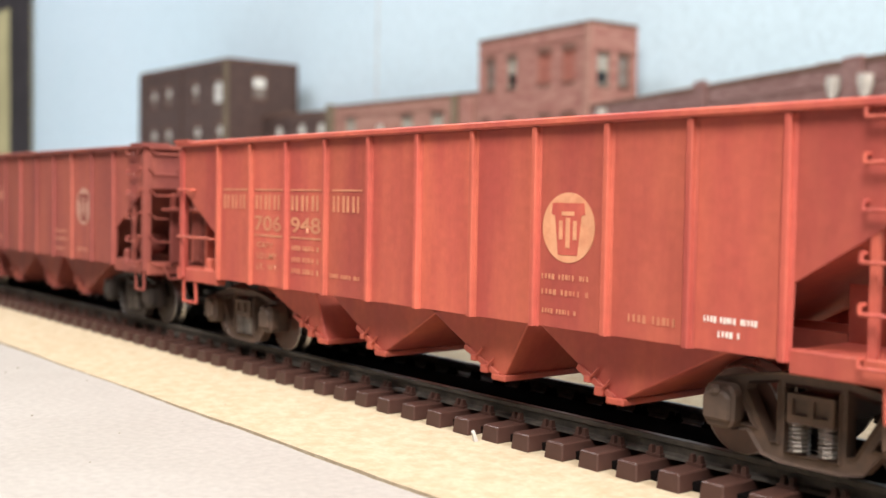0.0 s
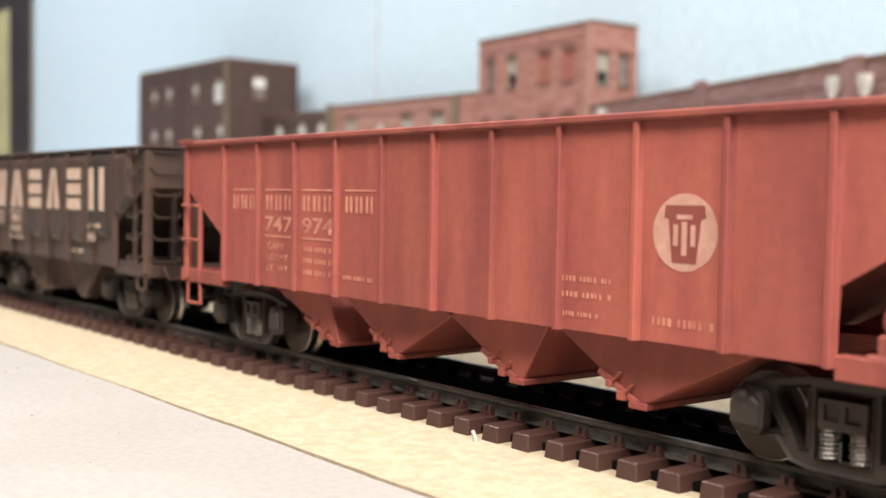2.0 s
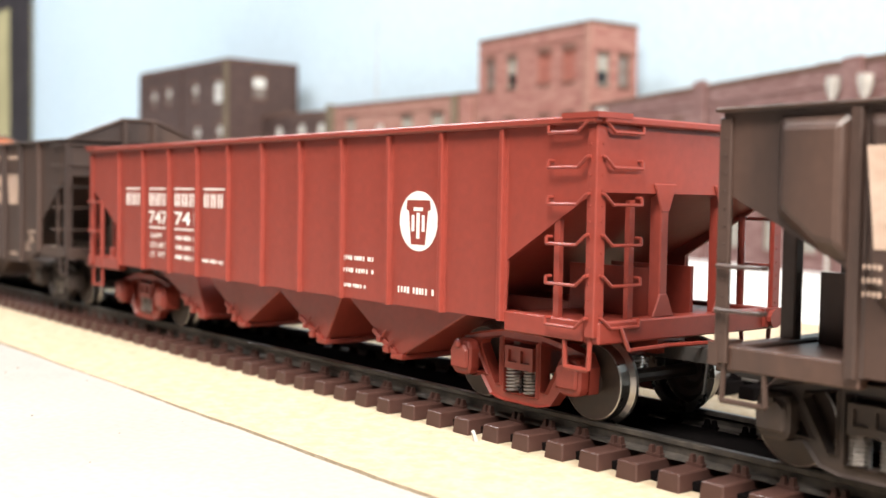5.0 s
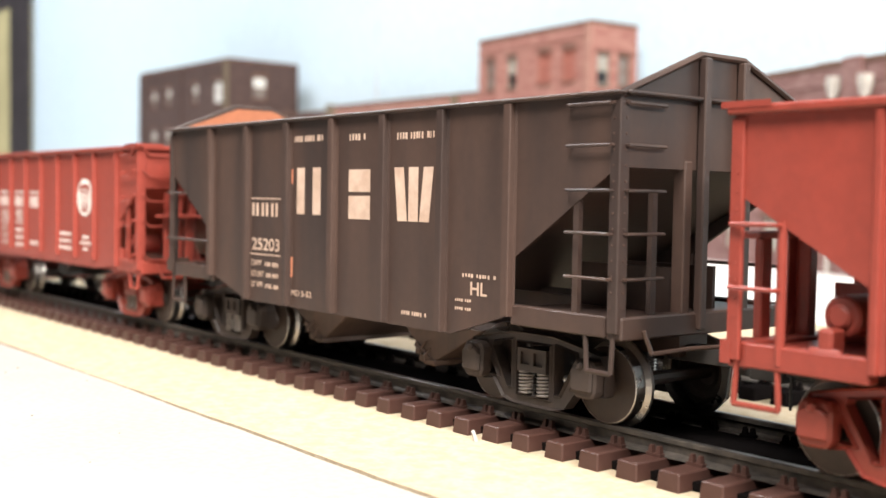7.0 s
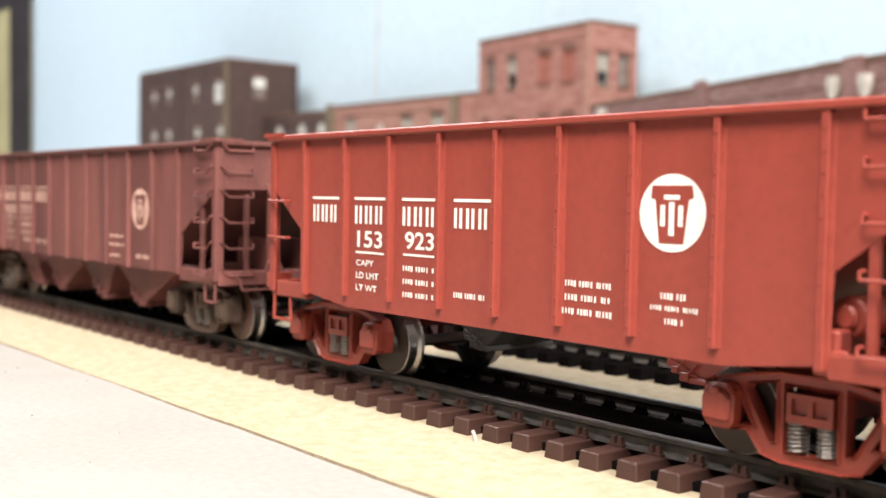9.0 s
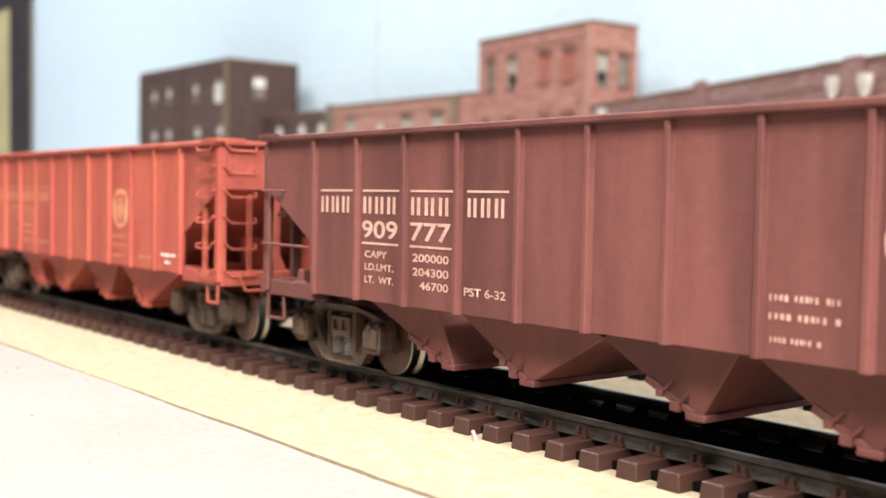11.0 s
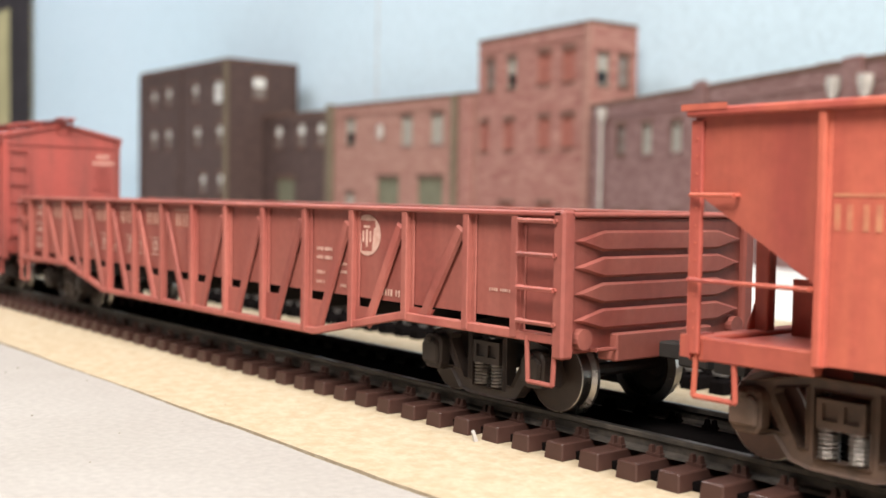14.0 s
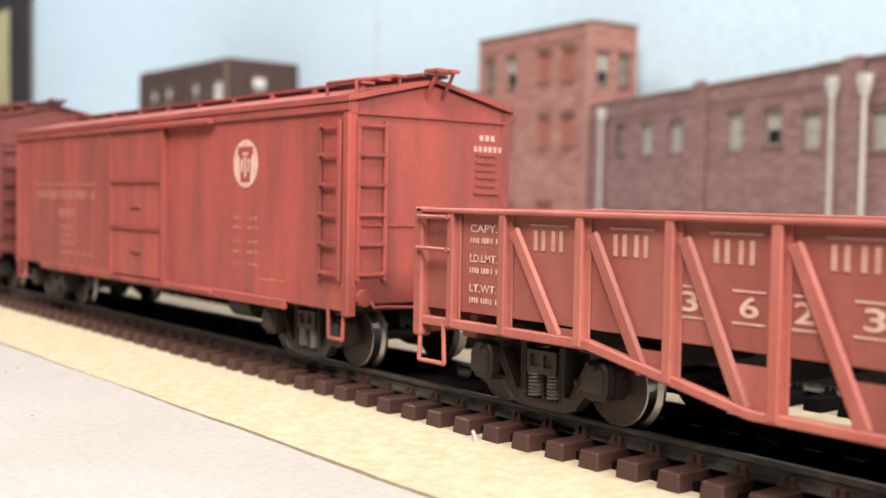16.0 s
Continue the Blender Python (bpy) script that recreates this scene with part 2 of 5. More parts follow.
def text_row(x0, x1, z0, z1, n, gap=0.28):
    """n plain blocks in a row, as worn writing reads from afar."""
    n = int(n * 2.1)
    w = (x1 - x0) / n
    z1 = z0 + (z1 - z0) * 0.8
    return [(x0 + i * w, x0 + (i + 0.3 + 0.12 * (i * 5 % 4)) * w, z0 + (0.06 if i % 3 else 0.0), z1) for i in range(n) if i % 6 != 4 or i == n - 1]


def emblem(x, z, rx, rz, y, paint, ink, parent):
    """A round plate with a keystone-shaped plate in the paint's colour and a plain plate inside it."""
    bm = bmesh.new()
    prism(bm, [(x + rx * math.cos(a * math.pi / 20), z + rz * math.sin(a * math.pi / 20)) for a in range(40)], y - 0.05, y)
    disc = part("emblem", bm, ink, parent, "round painted emblem")

    def key(s):
        return [(x + rx * s * a, z + rz * s * b) for a, b in ((-0.37, -0.78), (0.37, -0.78), (0.50, 0.34), (0.64, 0.38), (0.60, 0.70),
                                                              (-0.60, 0.70), (-0.64, 0.38), (-0.50, 0.34))]
    bm = bmesh.new()
    prism(bm, key(1.0), y - 0.09, y - 0.05)
    part("keystone", bm, paint, disc)
    bm = bmesh.new()
    for a, b, c, d in ((-0.34, -0.20, -0.34, 0.20), (0.20, 0.34, -0.34, 0.20), (-0.08, 0.08, -0.58, 0.28), (-0.24, 0.24, 0.34, 0.46)):
        box(bm, x + a * rx, x + b * rx, y - 0.12, y - 0.09, z + c * rz, z + d * rz)
    part("inlay", bm, ink, disc)


# ---------------------------------------------------------------- rolling gear
def wheelset_mesh(face):
    """An axle with two wheels: rusty plates and bright treads."""
    bm = bmesh.new()
    rod(bm, (0, -11.6, 0), (0, 11.6, 0), 0.9, 10)
    for s in (-1, 1):
        lathe(bm, [(0.95, s * 10.1), (1.5, s * 10.0), (1.8, s * 9.3), (2.6, s * 8.75), (3.5, s * 8.8), (3.9, s * 9.4), (4.6, s * 9.5)], 36)
    plain = len(bm.faces)
    for s in (-1, 1):
        lathe(bm, [(4.59, s * 9.5), (4.75, s * 9.44), (4.83, s * 8.0), (5.45, s * 7.6), (5.5, s * 7.2), (4.3, s * 7.0)], 36, False)
    for i, f in enumerate(bm.faces):
        f.material_index = 1 if i >= plain else 0
    me = mesh_of("wheelset", bm, face)
    me.materials.append(TREAD)
    return me


AXLE = {True: wheelset_mesh(WHEEL), False: wheelset_mesh(WHEEL_DARK)}
BASE = 10.1  # half the truck's wheelbase


def sideframe_mesh(mat, s):
    """One cast frame: a spring window, a triangular opening and a narrow slit on each side, and raised rims round them all."""
    w = BASE
    half = [(3.6, 10.0), (7.8, 9.3), (w + 1.4, 8.5), (w + 2.3, 6.9), (w + 2.1, 3.7), (w - 1.0, 3.2), (w - 2.6, 3.5), (5.7, 1.3), (3.4, 0.8)]
    rings = [half + [(-x, z) for x, z in half[::-1]], [(-3.0, 2.0), (3.0, 2.0), (3.0, 8.7), (-3.0, 8.7)]]
    for h in ([(3.9, 8.9), (7.4, 8.3), (7.6, 7.7), (4.7, 2.8), (3.9, 2.8)], [(8.6, 7.0), (8.9, 6.6), (8.9, 4.0), (6.6, 3.9)]):
        rings += [h, [(-x, z) for x, z in h[::-1]]]
    bm = bmesh.new()
    edges = []
    y0, y1 = s * 10.6, s * 12.3
    for ring in rings:
        vs = [bm.verts.new((x, y0, z)) for x, z in ring]
        edges += [bm.edges.new((p, q)) for p, q in zip(vs, vs[1:] + vs[:1])]
    bmesh.ops.triangle_fill(bm, edges=edges, use_beauty=True)
    got = bmesh.ops.extrude_face_region(bm, geom=bm.faces[:])
    bmesh.ops.translate(bm, vec=(0, y1 - y0, 0), verts=[v for v in got["geom"] if isinstance(v, bmesh.types.BMVert)])
    bmesh.ops.recalc_face_normals(bm, faces=bm.faces[:])
    outer = [f for f in bm.faces if all(abs(v.co.y - y1) < 0.001 for v in f.verts)]
    bmesh.ops.inset_region(bm, faces=outer, use_boundary=True, use_even_offset=True, thickness=0.24, depth=-0.4)
    return mesh_of("sideframe", bm, mat)


def bolster_end_mesh(mat, s):
    """The bolster's end over the springs, with two sunk pockets."""
    bm = bmesh.new()
    yo, yi = s * 12.5, s * 11.0
    box(bm, -2.6, 2.6, *sorted((yi, s * 12.1)), 5.15, 8.1)
    for dims in ((-2.6, 2.6, 5.15, 6.0), (-2.6, 2.6, 7.6, 8.1), (-2.6, -2.0, 6.0, 7.6), (-0.35, 0.35, 6.0, 7.6), (2.0, 2.6, 6.0, 7.6)):
        box(bm, dims[0], dims[1], *sorted((s * 12.08, yo)), dims[2], dims[3])
    return mesh_of("bolster_end", bm, mat)


def journal_mesh(mat, s):
    bm = bmesh.new()
    prism(bm, [(-1.9, -1.6), (-1.3, -2.3), (1.3, -2.3), (1.9, -1.6), (2.0, 1.5), (1.3, 2.4), (-1.3, 2.4), (-2.0, 1.5)], *sorted((s * 11.8, s * 13.7)))
    prism(bm, [(-1.7, -1.5), (1.7, -1.5), (1.8, 1.1), (0.9, 1.8), (-0.9, 1.8), (-1.8, 1.1)], *sorted((s * 13.6, s * 14.2)))
    box(bm, -0.5, 0.5, *sorted((s * 13.8, s * 14.6)), 1.2, 2.3)
    return mesh_of("journal_box", bm, mat, bevel=0.3)


def spring_mesh():
    bm = bmesh.new()
    turns, r = 7, 1.0
    pts = [(r * math.cos(a * math.pi / 4), r * math.sin(a * math.pi / 4), a / 8 * 3.1 / turns) for a in range(8 * turns + 1)]
    rings = []
    for i, (x, y, z) in enumerate(pts):
        c, d = math.cos(i * math.pi / 4), math.sin(i * math.pi / 4)
        rings.append([bm.verts.new((x + 0.15 * c * u, y + 0.15 * d * u, z + 0.15 * v)) for u, v in ((1, 0), (0, 1), (-1, 0), (0, -1))])
    for p, q in zip(rings, rings[1:]):
        for k in range(4):
            bm.faces.new((p[k], p[(k + 1) % 4], q[(k + 1) % 4], q[k]))
    bm.faces.new(rings[0])
    bm.faces.new(rings[-1][::-1])
    return mesh_of("spring", bm, STEEL)


SPRING = spring_mesh()
FRAMES = {}
WHEELSETS = []


def truck(car, x, mat, rusty=False):
    """A two-axle truck under a car, with its side frames, springs and wheelsets."""
    if mat.name not in FRAMES:
        FRAMES[mat.name] = {s: (sideframe_mesh(mat, s), journal_mesh(mat, s), bolster_end_mesh(mat, s)) for s in (-1, 1)}
    bm = bmesh.new()
    box(bm, -2.2, 2.2, -10.4, 10.4, 5.8, 8.0)
    box(bm, -4.5, 4.5, -3, 3, 7.5, 9.5)
    for a in (-1, 1):
        box(bm, a * 5.2 - 0.5, a * 5.2 + 0.5, -9, 9, 3.2, 4.4)
    bol = part("truck", bm, mat, car, "two-axle freight truck with coil springs")
    bol.location = (x * MM, 0, 0)
    for s in (-1, 1):
        piece("sideframe", FRAMES[mat.name][s][0], bol)
        piece("bolster_end", FRAMES[mat.name][s][2], bol)
        for a in (-1, 1):
            piece("journal_box", FRAMES[mat.name][s][1], bol, a * BASE, 0, 5.7)
            piece("spring", SPRING, bol, a * 1.65, s * 11.6, 2.05)
    for a in (-1, 1):
        ax = piece("wheelset", AXLE[rusty], bol, a * BASE, 0, 4.8)
        WHEELSETS.append((ax, a * BASE))
    return bol



# ---------------------------------------------------------------- room and layout boards
def structure(name, bm, mat, label, category, parent=None):
    ob = part(name, bm, mat, parent)
    return tagged(ob, label, category, "", "structure")


def slab(x0, x1, y0, y1, z0, z1):
    return boxed(x0, x1, y0, y1, z0, z1)


structure("floor", slab(-3200, 2300, -2600, 1000, -1060, -1000), FLOORMAT, "plain brown room floor", "floor")
structure("ceiling", slab(-3200, 2300, -2600, 1000, 1400, 1440), ROOMWALL, "plain white room ceiling", "ceiling")
structure("wall_north", slab(-3200, 2300, 940, 1000, -1000, 1400), ROOMWALL, "plain painted room wall", "wall")
structure("wall_south", slab(-3200, 2300, -2600, -2540, -1000, 1400), ROOMWALL, "plain painted room wall", "wall")
structure("wall_west", slab(-3200, -3140, -2540, 940, -1000, 1400), ROOMWALL, "plain painted room wall", "wall")
structure("wall_east", slab(2240, 2300, -2540, 940, -1000, 1400), ROOMWALL, "plain painted room wall", "wall")

# coloured dark so the gap at the roadbed's edge reads as a shadow line
structure("layout_table", slab(-2400, 700, -420, 560, -23, -5.0), FRAMEDARK, "board under the layout's skins, darkened for the shadow line in their gap", "table top")


def torn_sheet(edge, y_other, z0, z1, seed, rough):
    """A sheet whose one long edge, at y = edge, wavers a little."""
    rnd = random.Random(seed)
    xs = [-2200] + [-700 + 4.0 * k for k in range(200)] + [690]
    ys = [edge + rough * (0.6 * math.sin(x / 23.0 + seed) + 0.5 * math.sin(x / 7.3) + rnd.uniform(-0.5, 0.5)) for x in xs]
    bm = bmesh.new()
    rows = []
    for z in (z0, z1):
        rows.append([[bm.verts.new((x, y, z)) for x, y in zip(xs, ys)], [bm.verts.new((x, y_other, z)) for x in xs]])
    for i in range(len(xs) - 1):
        for a, b in ((rows[0][0], rows[0][1]), (rows[1][0], rows[1][1]), (rows[0][0], rows[1][0]), (rows[0][1], rows[1][1])):
            bm.faces.new((a[i], a[i + 1], b[i + 1], b[i]))
    for i in (0, -1):
        bm.faces.new((rows[0][0][i], rows[0][1][i], rows[1][1][i], rows[1][0][i]))
    return bm


structure("ground_sheet", torn_sheet(-37.2, -420, -4.99, -4.45, 3, 0.25), TABLE, "pale grey ground sheet with a rough skin", "ground")
structure("scenery_sheet", slab(-2400, 700, 150.4, 560, -4.99, -4.42), WHITE, "bare white scenery sheet below the buildings", "ground")
structure("layout_frame", slab(-2380, 680, -400, 540, -1000, -23), FLOORMAT, "closed frame under the layout board", "frame")
structure("roadbed_board", torn_sheet(-36.8, 150, -4.99, -4.3, 7, 0.18), CREAM, "cream fibre roadbed sheet under the tracks", "roadbed")
structure("backdrop", slab(-1852, 720, 505, 511, -4.9, 760), SKY, "pale sky-blue painted backdrop board", "backdrop")
structure("backdrop_joint", slab(-873.5, -870.5, 504.4, 505.2, -4.9, 760), SEAM, "thin upright joint of the backdrop boards", "trim")
structure("doorway_post", slab(-1941, -1841, 496, 499, -4.9, 760), FRAMEDARK, "dark upright post beside the backdrop", "trim")
structure("doorway_panel", slab(-2300, -1853, 500, 512, -4.9, 338), FRAMEYELLOW, "yellowed panel beside the dark post", "panel")
structure("doorway_header", slab(-2300, -1853, 499.5, 512, 338.1, 760), FRAMEDARK, "dark header over the yellowed panel", "trim")


# ---------------------------------------------------------------- model buildings
def wall_cells(bm, length, z0, z1, y0, y1, holes, u0=0.0):
    """A wall of that length with rectangular openings (u0, u1, z0, z1) right through it."""
    us = sorted({u0, length, *[h[0] for h in holes], *[h[1] for h in holes]})
    zs = sorted({z0, z1, *[h[2] for h in holes], *[h[3] for h in holes]})
    n, m = len(us) - 1, len(zs) - 1
    front = [[bm.verts.new((u, y0, z)) for z in zs] for u in us]
    back = [[bm.verts.new((u, y1, z)) for z in zs] for u in us]

    def solid(i, j):
        if not (0 <= i < n and 0 <= j < m):
            return False
        u, z = (us[i] + us[i + 1]) / 2, (zs[j] + zs[j + 1]) / 2
        return not any(h[0] <= u <= h[1] and h[2] <= z <= h[3] for h in holes)

    for i in range(n):
        for j in range(m):
            if not solid(i, j):
                continue
            ring = ((i, j), (i + 1, j), (i + 1, j + 1), (i, j + 1))
            bm.faces.new([front[a][b] for a, b in ring])
            bm.faces.new([back[a][b] for a, b in ring[::-1]])
            for (a, b), (c, d), di, dj in ((ring[0], ring[1], 0, -1), (ring[1], ring[2], 1, 0), (ring[2], ring[3], 0, 1), (ring[3], ring[0], -1, 0)):
                if not solid(i + di, j + dj):
                    bm.faces.new((front[a][b], back[a][b], back[c][d], front[c][d]))
    for v in [v for v in bm.verts if not v.link_faces]:
        bm.verts.remove(v)


def model_window(parent, u, z0, z1, wide, kind, dy=0.0):
    """A window in a model wall: frame, sill, lintel and panes. kind: how its glass looks."""
    glass = {"pale": WINDOWPALE, "white": WINDOWWHITE, "dark": WINDOWDARK, "brick": WINDOWBRICK, "dim": WINDOWDIM, "broken": WINDOWPALE, "half": WINDOWBRIGHT, "door": DOORPANEL}[kind]
    a, b = u - wide / 2, u + wide / 2
    bm = bmesh.new()
    for dims in ((a, a + 1.1, z0, z1), (b - 1.1, b, z0, z1), (a + 1.1, b - 1.1, z0, z0 + 1.1), (a + 1.1, b - 1.1, z1 - 1.1, z1), (a + 1.1, b - 1.1, (z0 + z1) / 2 - 0.6, (z0 + z1) / 2 + 0.6)):
        box(bm, dims[0], dims[1], dy + 1.2, dy + 2.4, dims[2], dims[3])
    win = part("window" if kind != "door" else "loading_door", bm, glass if kind in ("brick", "door") else TRIM_BROWN if kind in ("dark", "dim", "half") else WINDOWPALE, parent)
    zm = (z0 + z1) / 2
    for i, (c, d) in enumerate(((z0 + 1.1, zm - 0.6), (zm + 0.6, z1 - 1.1))):
        m = WINDOWDARK if kind == "broken" and i == 0 else WINDOWDIM if kind == "half" and i == 0 else glass
        part("pane", boxed(a + 1.1, b - 1.1, dy + 1.6, dy + 2.1, c, d), m, win)
    part("sill", boxed(a - 0.8, b + 0.8, dy - 0.9, dy + 1.2, z0 - 1.6, z0 - 0.05), TRIM_BROWN if kind != "pale" else BRICK_MAROON, win)
    part("lintel", boxed(a - 0.8, b + 0.8, dy - 0.6, dy + 1.2, z1 + 0.05, z1 + 3.0), TRIM_BROWN, win)


def brick_building(name, label, x, y, turn, length, high, deep, brick, coping, windows, side_windows=(), pilasters=(), wall_side=1):
    """A model building: x, y its front left corner, turn its front's direction in degrees."""
    bld = empty(name, x, y, 0, label, "model building", "model buildings along the backdrop")
    bld.rotation_euler = (0, 0, radians(turn))
    base = -5.0
    holes = [(u - wd / 2, u + wd / 2, z0, z1) for u, z0, z1, wd, k in windows]
    bm = bmesh.new()
    wall_cells(bm, length, base, high, 0, 3, holes)
    part("front_wall", bm, brick, bld, "brick front wall")
    bm = bmesh.new()
    sh = [(u - wd / 2, u + wd / 2, z0, z1) for u, z0, z1, wd, k in side_windows]
    wall_cells(bm, deep, base, high, 0, 3, sh, 3.0)
    side = part("side_wall", bm, brick, bld, "brick side wall")
    side.matrix_local = pose(length * MM, 0, 0, 0, 0, 90)
    part("side_wall", boxed(0, 3, 3, deep, base, high), brick, bld)
    part("back_wall", boxed(3, length - 3, deep - 3, deep, base, high), brick, bld)
    part("roof", boxed(3, length - 3, 3, deep - 3, high - 8, high - 6), TRIM_BROWN, bld)
    part("coping", boxed(-0.8, length + 0.8, -0.8, 3.6, high + 0.05, high + 2.6), coping, bld, "worn parapet coping", bevel=0.4)
    part("coping", boxed(length - 3.4, length + 0.8, 3.7, deep, high + 0.05, high + 2.6), coping, bld, bevel=0.4)
    part("cornice", boxed(-0.3, length + 0.3, -0.9, -0.03, high - 8.5, high - 6.5), brick, bld, bevel=0.3)
    for u, z0, z1, wd, k in windows:
        model_window(bld, u, z0, z1, wd, k)
    for u, z0, z1, wd, k in side_windows:
        model_window(side, u, z0, z1, wd, k)
    for u0, u1, top, m in pilasters:
        part("pilaster", boxed(u0, u1, -2.2, -0.03, base, top), m, bld, bevel=0.4)
    return bld


def downpipe(parent, u, top):
    bm = bmesh.new()
    rod(bm, (u, -3.0, -5), (u, -3.0, top - 8), 1.15, 12)
    hull8(bm, [(u - 1.3, -4.3, top - 9), (u + 1.3, -4.3, top - 9), (u + 1.3, -1.7, top - 9), (u - 1.3, -1.7, top - 9)],
          [(u - 2.5, -5.5, top - 3), (u + 2.5, -5.5, top - 3), (u + 2.5, -0.2, top - 3), (u - 2.5, -0.2, top - 3)])
    box(bm, u - 2.5, u + 2.5, -5.5, -0.1, top - 3, top + 1)
    part("downpipe", bm, PIPE, parent, "white downpipe with a funnel head", bevel=0.3)


tall = brick_building("warehouse", "tall dark brown brick model warehouse with pale windows", -1204.4, 412.7, 0, 208, 160, 80, BRICK_DARK, TRIM_BROWN,
                      [(33, 122, 140, 14, "half"), (71, 122, 141, 14, "half"), (135, 121, 141, 14, "half"), (186, 119, 141, 18, "white"),
                       (33, 76, 97, 14, "half"), (71, 76, 97, 14, "half"), (140, 76, 97, 14, "half"), (190, 76, 97, 13, "half"),
                       (98, 30, 48, 14, "half"), (154, 28, 48, 13, "half"), (192, 28, 48, 12, "half")],
                      [(36, 124, 146, 16, "half")], [(-1, 6, 160, BRICK_DARK), (98, 106, 160, BRICK_DARK), (202, 209, 160, TRIM_OCHRE)])
low = brick_building("annex", "low dark brown brick model annex with arched windows", -996.4, 452.3, 0, 118.3, 105, 46, BRICK_DARK, TRIM_BROWN,
                     [(31, 74, 96, 14, "half"), (74, 74, 97, 14, "half"), (108, 74, 97, 13, "half"), (46, -4, 44, 34, "door")])
mid = brick_building("factory", "pale red brick model factory with green-grey loading doors", -877.9, 452.3, 0, 217.4, 108, 46, BRICK_PINK, TRIM_BROWN,
                     [(40, 74, 97, 15, "broken"), (125, 71, 95, 16, "pale"), (166, 71, 95, 17, "pale"), (99, -4, 44, 32, "door"), (158, -4, 44, 34, "door"), (40, 14, 30, 14, "pale")],
                     (), [(2, 14, 112, TRIM_OCHRE), (186, 193, 110, TRIM_OCHRE), (198, 213, 107.5, BRICK_RED)])
# small white spot at window height, built as a plain block
part("wall_lamp", boxed(86, 92, -3.5, -0.1, 78, 90), PIPE, mid, "small white block on the wall", bevel=0.8)
tower = brick_building("tower", "four-storey red brick model tower with bricked-up windows", -660.3, 452.3, -5.1, 131.5, 147, 42, BRICK_RED, TRIM_BROWN,
                       [(15, 110, 132, 12, "dim"), (42, 110, 132, 12, "broken"), (81, 110, 132, 15, "brick"), (108, 110, 132, 14, "brick"),
                        (9, 64, 86, 11, "brick"), (40, 64, 86, 13, "brick"), (82, 64, 86, 14, "brick"), (108, 64, 86, 14, "brick"),
                        (38, 2, 24, 18, "brick"), (84, 2, 24, 18, "brick")],
                       [(11, 106, 127, 11, "broken"), (30, 106, 127, 11, "dim")], [(126, 132.2, 147, BRICK_PINK)])
right = brick_building("mill", "long low maroon brick model mill with white downpipes", -528.6, 440.5, -21.0, 345, 89.5, 60, BRICK_MAROON, TRIM_BROWN,
                       [(45, 57, 75, 14, "dim"), (80, 56, 74, 13.5, "pale"), (116, 56, 73, 13.5, "pale"), (178, 55, 74, 13.5, "pale"), (212, 56, 73, 13.5, "broken"),
                        (243, 53, 70, 13, "pale"), (292, 51, 68, 13, "pale"), (322, 51, 68, 13, "pale"),
                        (45, 4, 20, 13.5, "pale"), (80, 4, 20, 13.5, "pale"), (116, 4, 20, 13.5, "pale"), (178, 4, 20, 13.5, "pale"), (212, 4, 20, 13.5, "pale"), (243, 4, 20, 13, "pale")],
                       (), [(138, 150, 94.5, BRICK_MAROON), (266.5, 280, 93, BRICK_MAROON)])
for u, top in ((23, 87), (262, 84), (284, 83)):
    downpipe(right, u, top)
part("roof_vent", boxed(216, 232, 20, 34, 83, 97), WINDOWDIM, right, bevel=0.6)
part("roof_vent", boxed(200, 208, 20, 30, 83, 92.5), PIPE, right, bevel=0.6)
part("roof_vent", boxed(94, 102, 20, 28, 83, 97), BRICK_PINK, right, bevel=0.6)


# ---------------------------------------------------------------- parts that many cars share
def car_base(name, front, rear, label, category="freight car"):
    """The empty at a car's middle, on the rails. front and rear: its ends along the train, in mm, at the start."""
    car = empty(name, (front + rear) / 2, 0, 0, label, category, "cars of the train")
    CARS.append((car, (front + rear) / 2))
    return car, (front - rear) / 2


CARS = []


def rung(bm, x0, x1, y, z, r=0.2, drop=0.8, out=-1):
    """A drop grab iron along x, standing off a side at y."""
    o = y + out * 0.9
    k = math.copysign(1.5 if drop else 0.0, x1 - x0)
    wire(bm, [(x0, y, z + drop), (x0, o, z + drop), (x0, o, z), (x1 - k, o, z), (x1, o, z + drop * 1.5), (x1, y, z + drop * 1.5)], r)


def rung_end(bm, x, y0, y1, z, r=0.2, drop=0.8, out=1):
    o = x + out * 0.9
    k = math.copysign(1.5 if drop else 0.0, y1 - y0)
    wire(bm, [(x, y0, z + drop * 1.5), (o, y0, z + drop * 1.5), (o, y0 + k, z), (o, y1, z), (o, y1, z + drop), (x, y1, z + drop)], r)


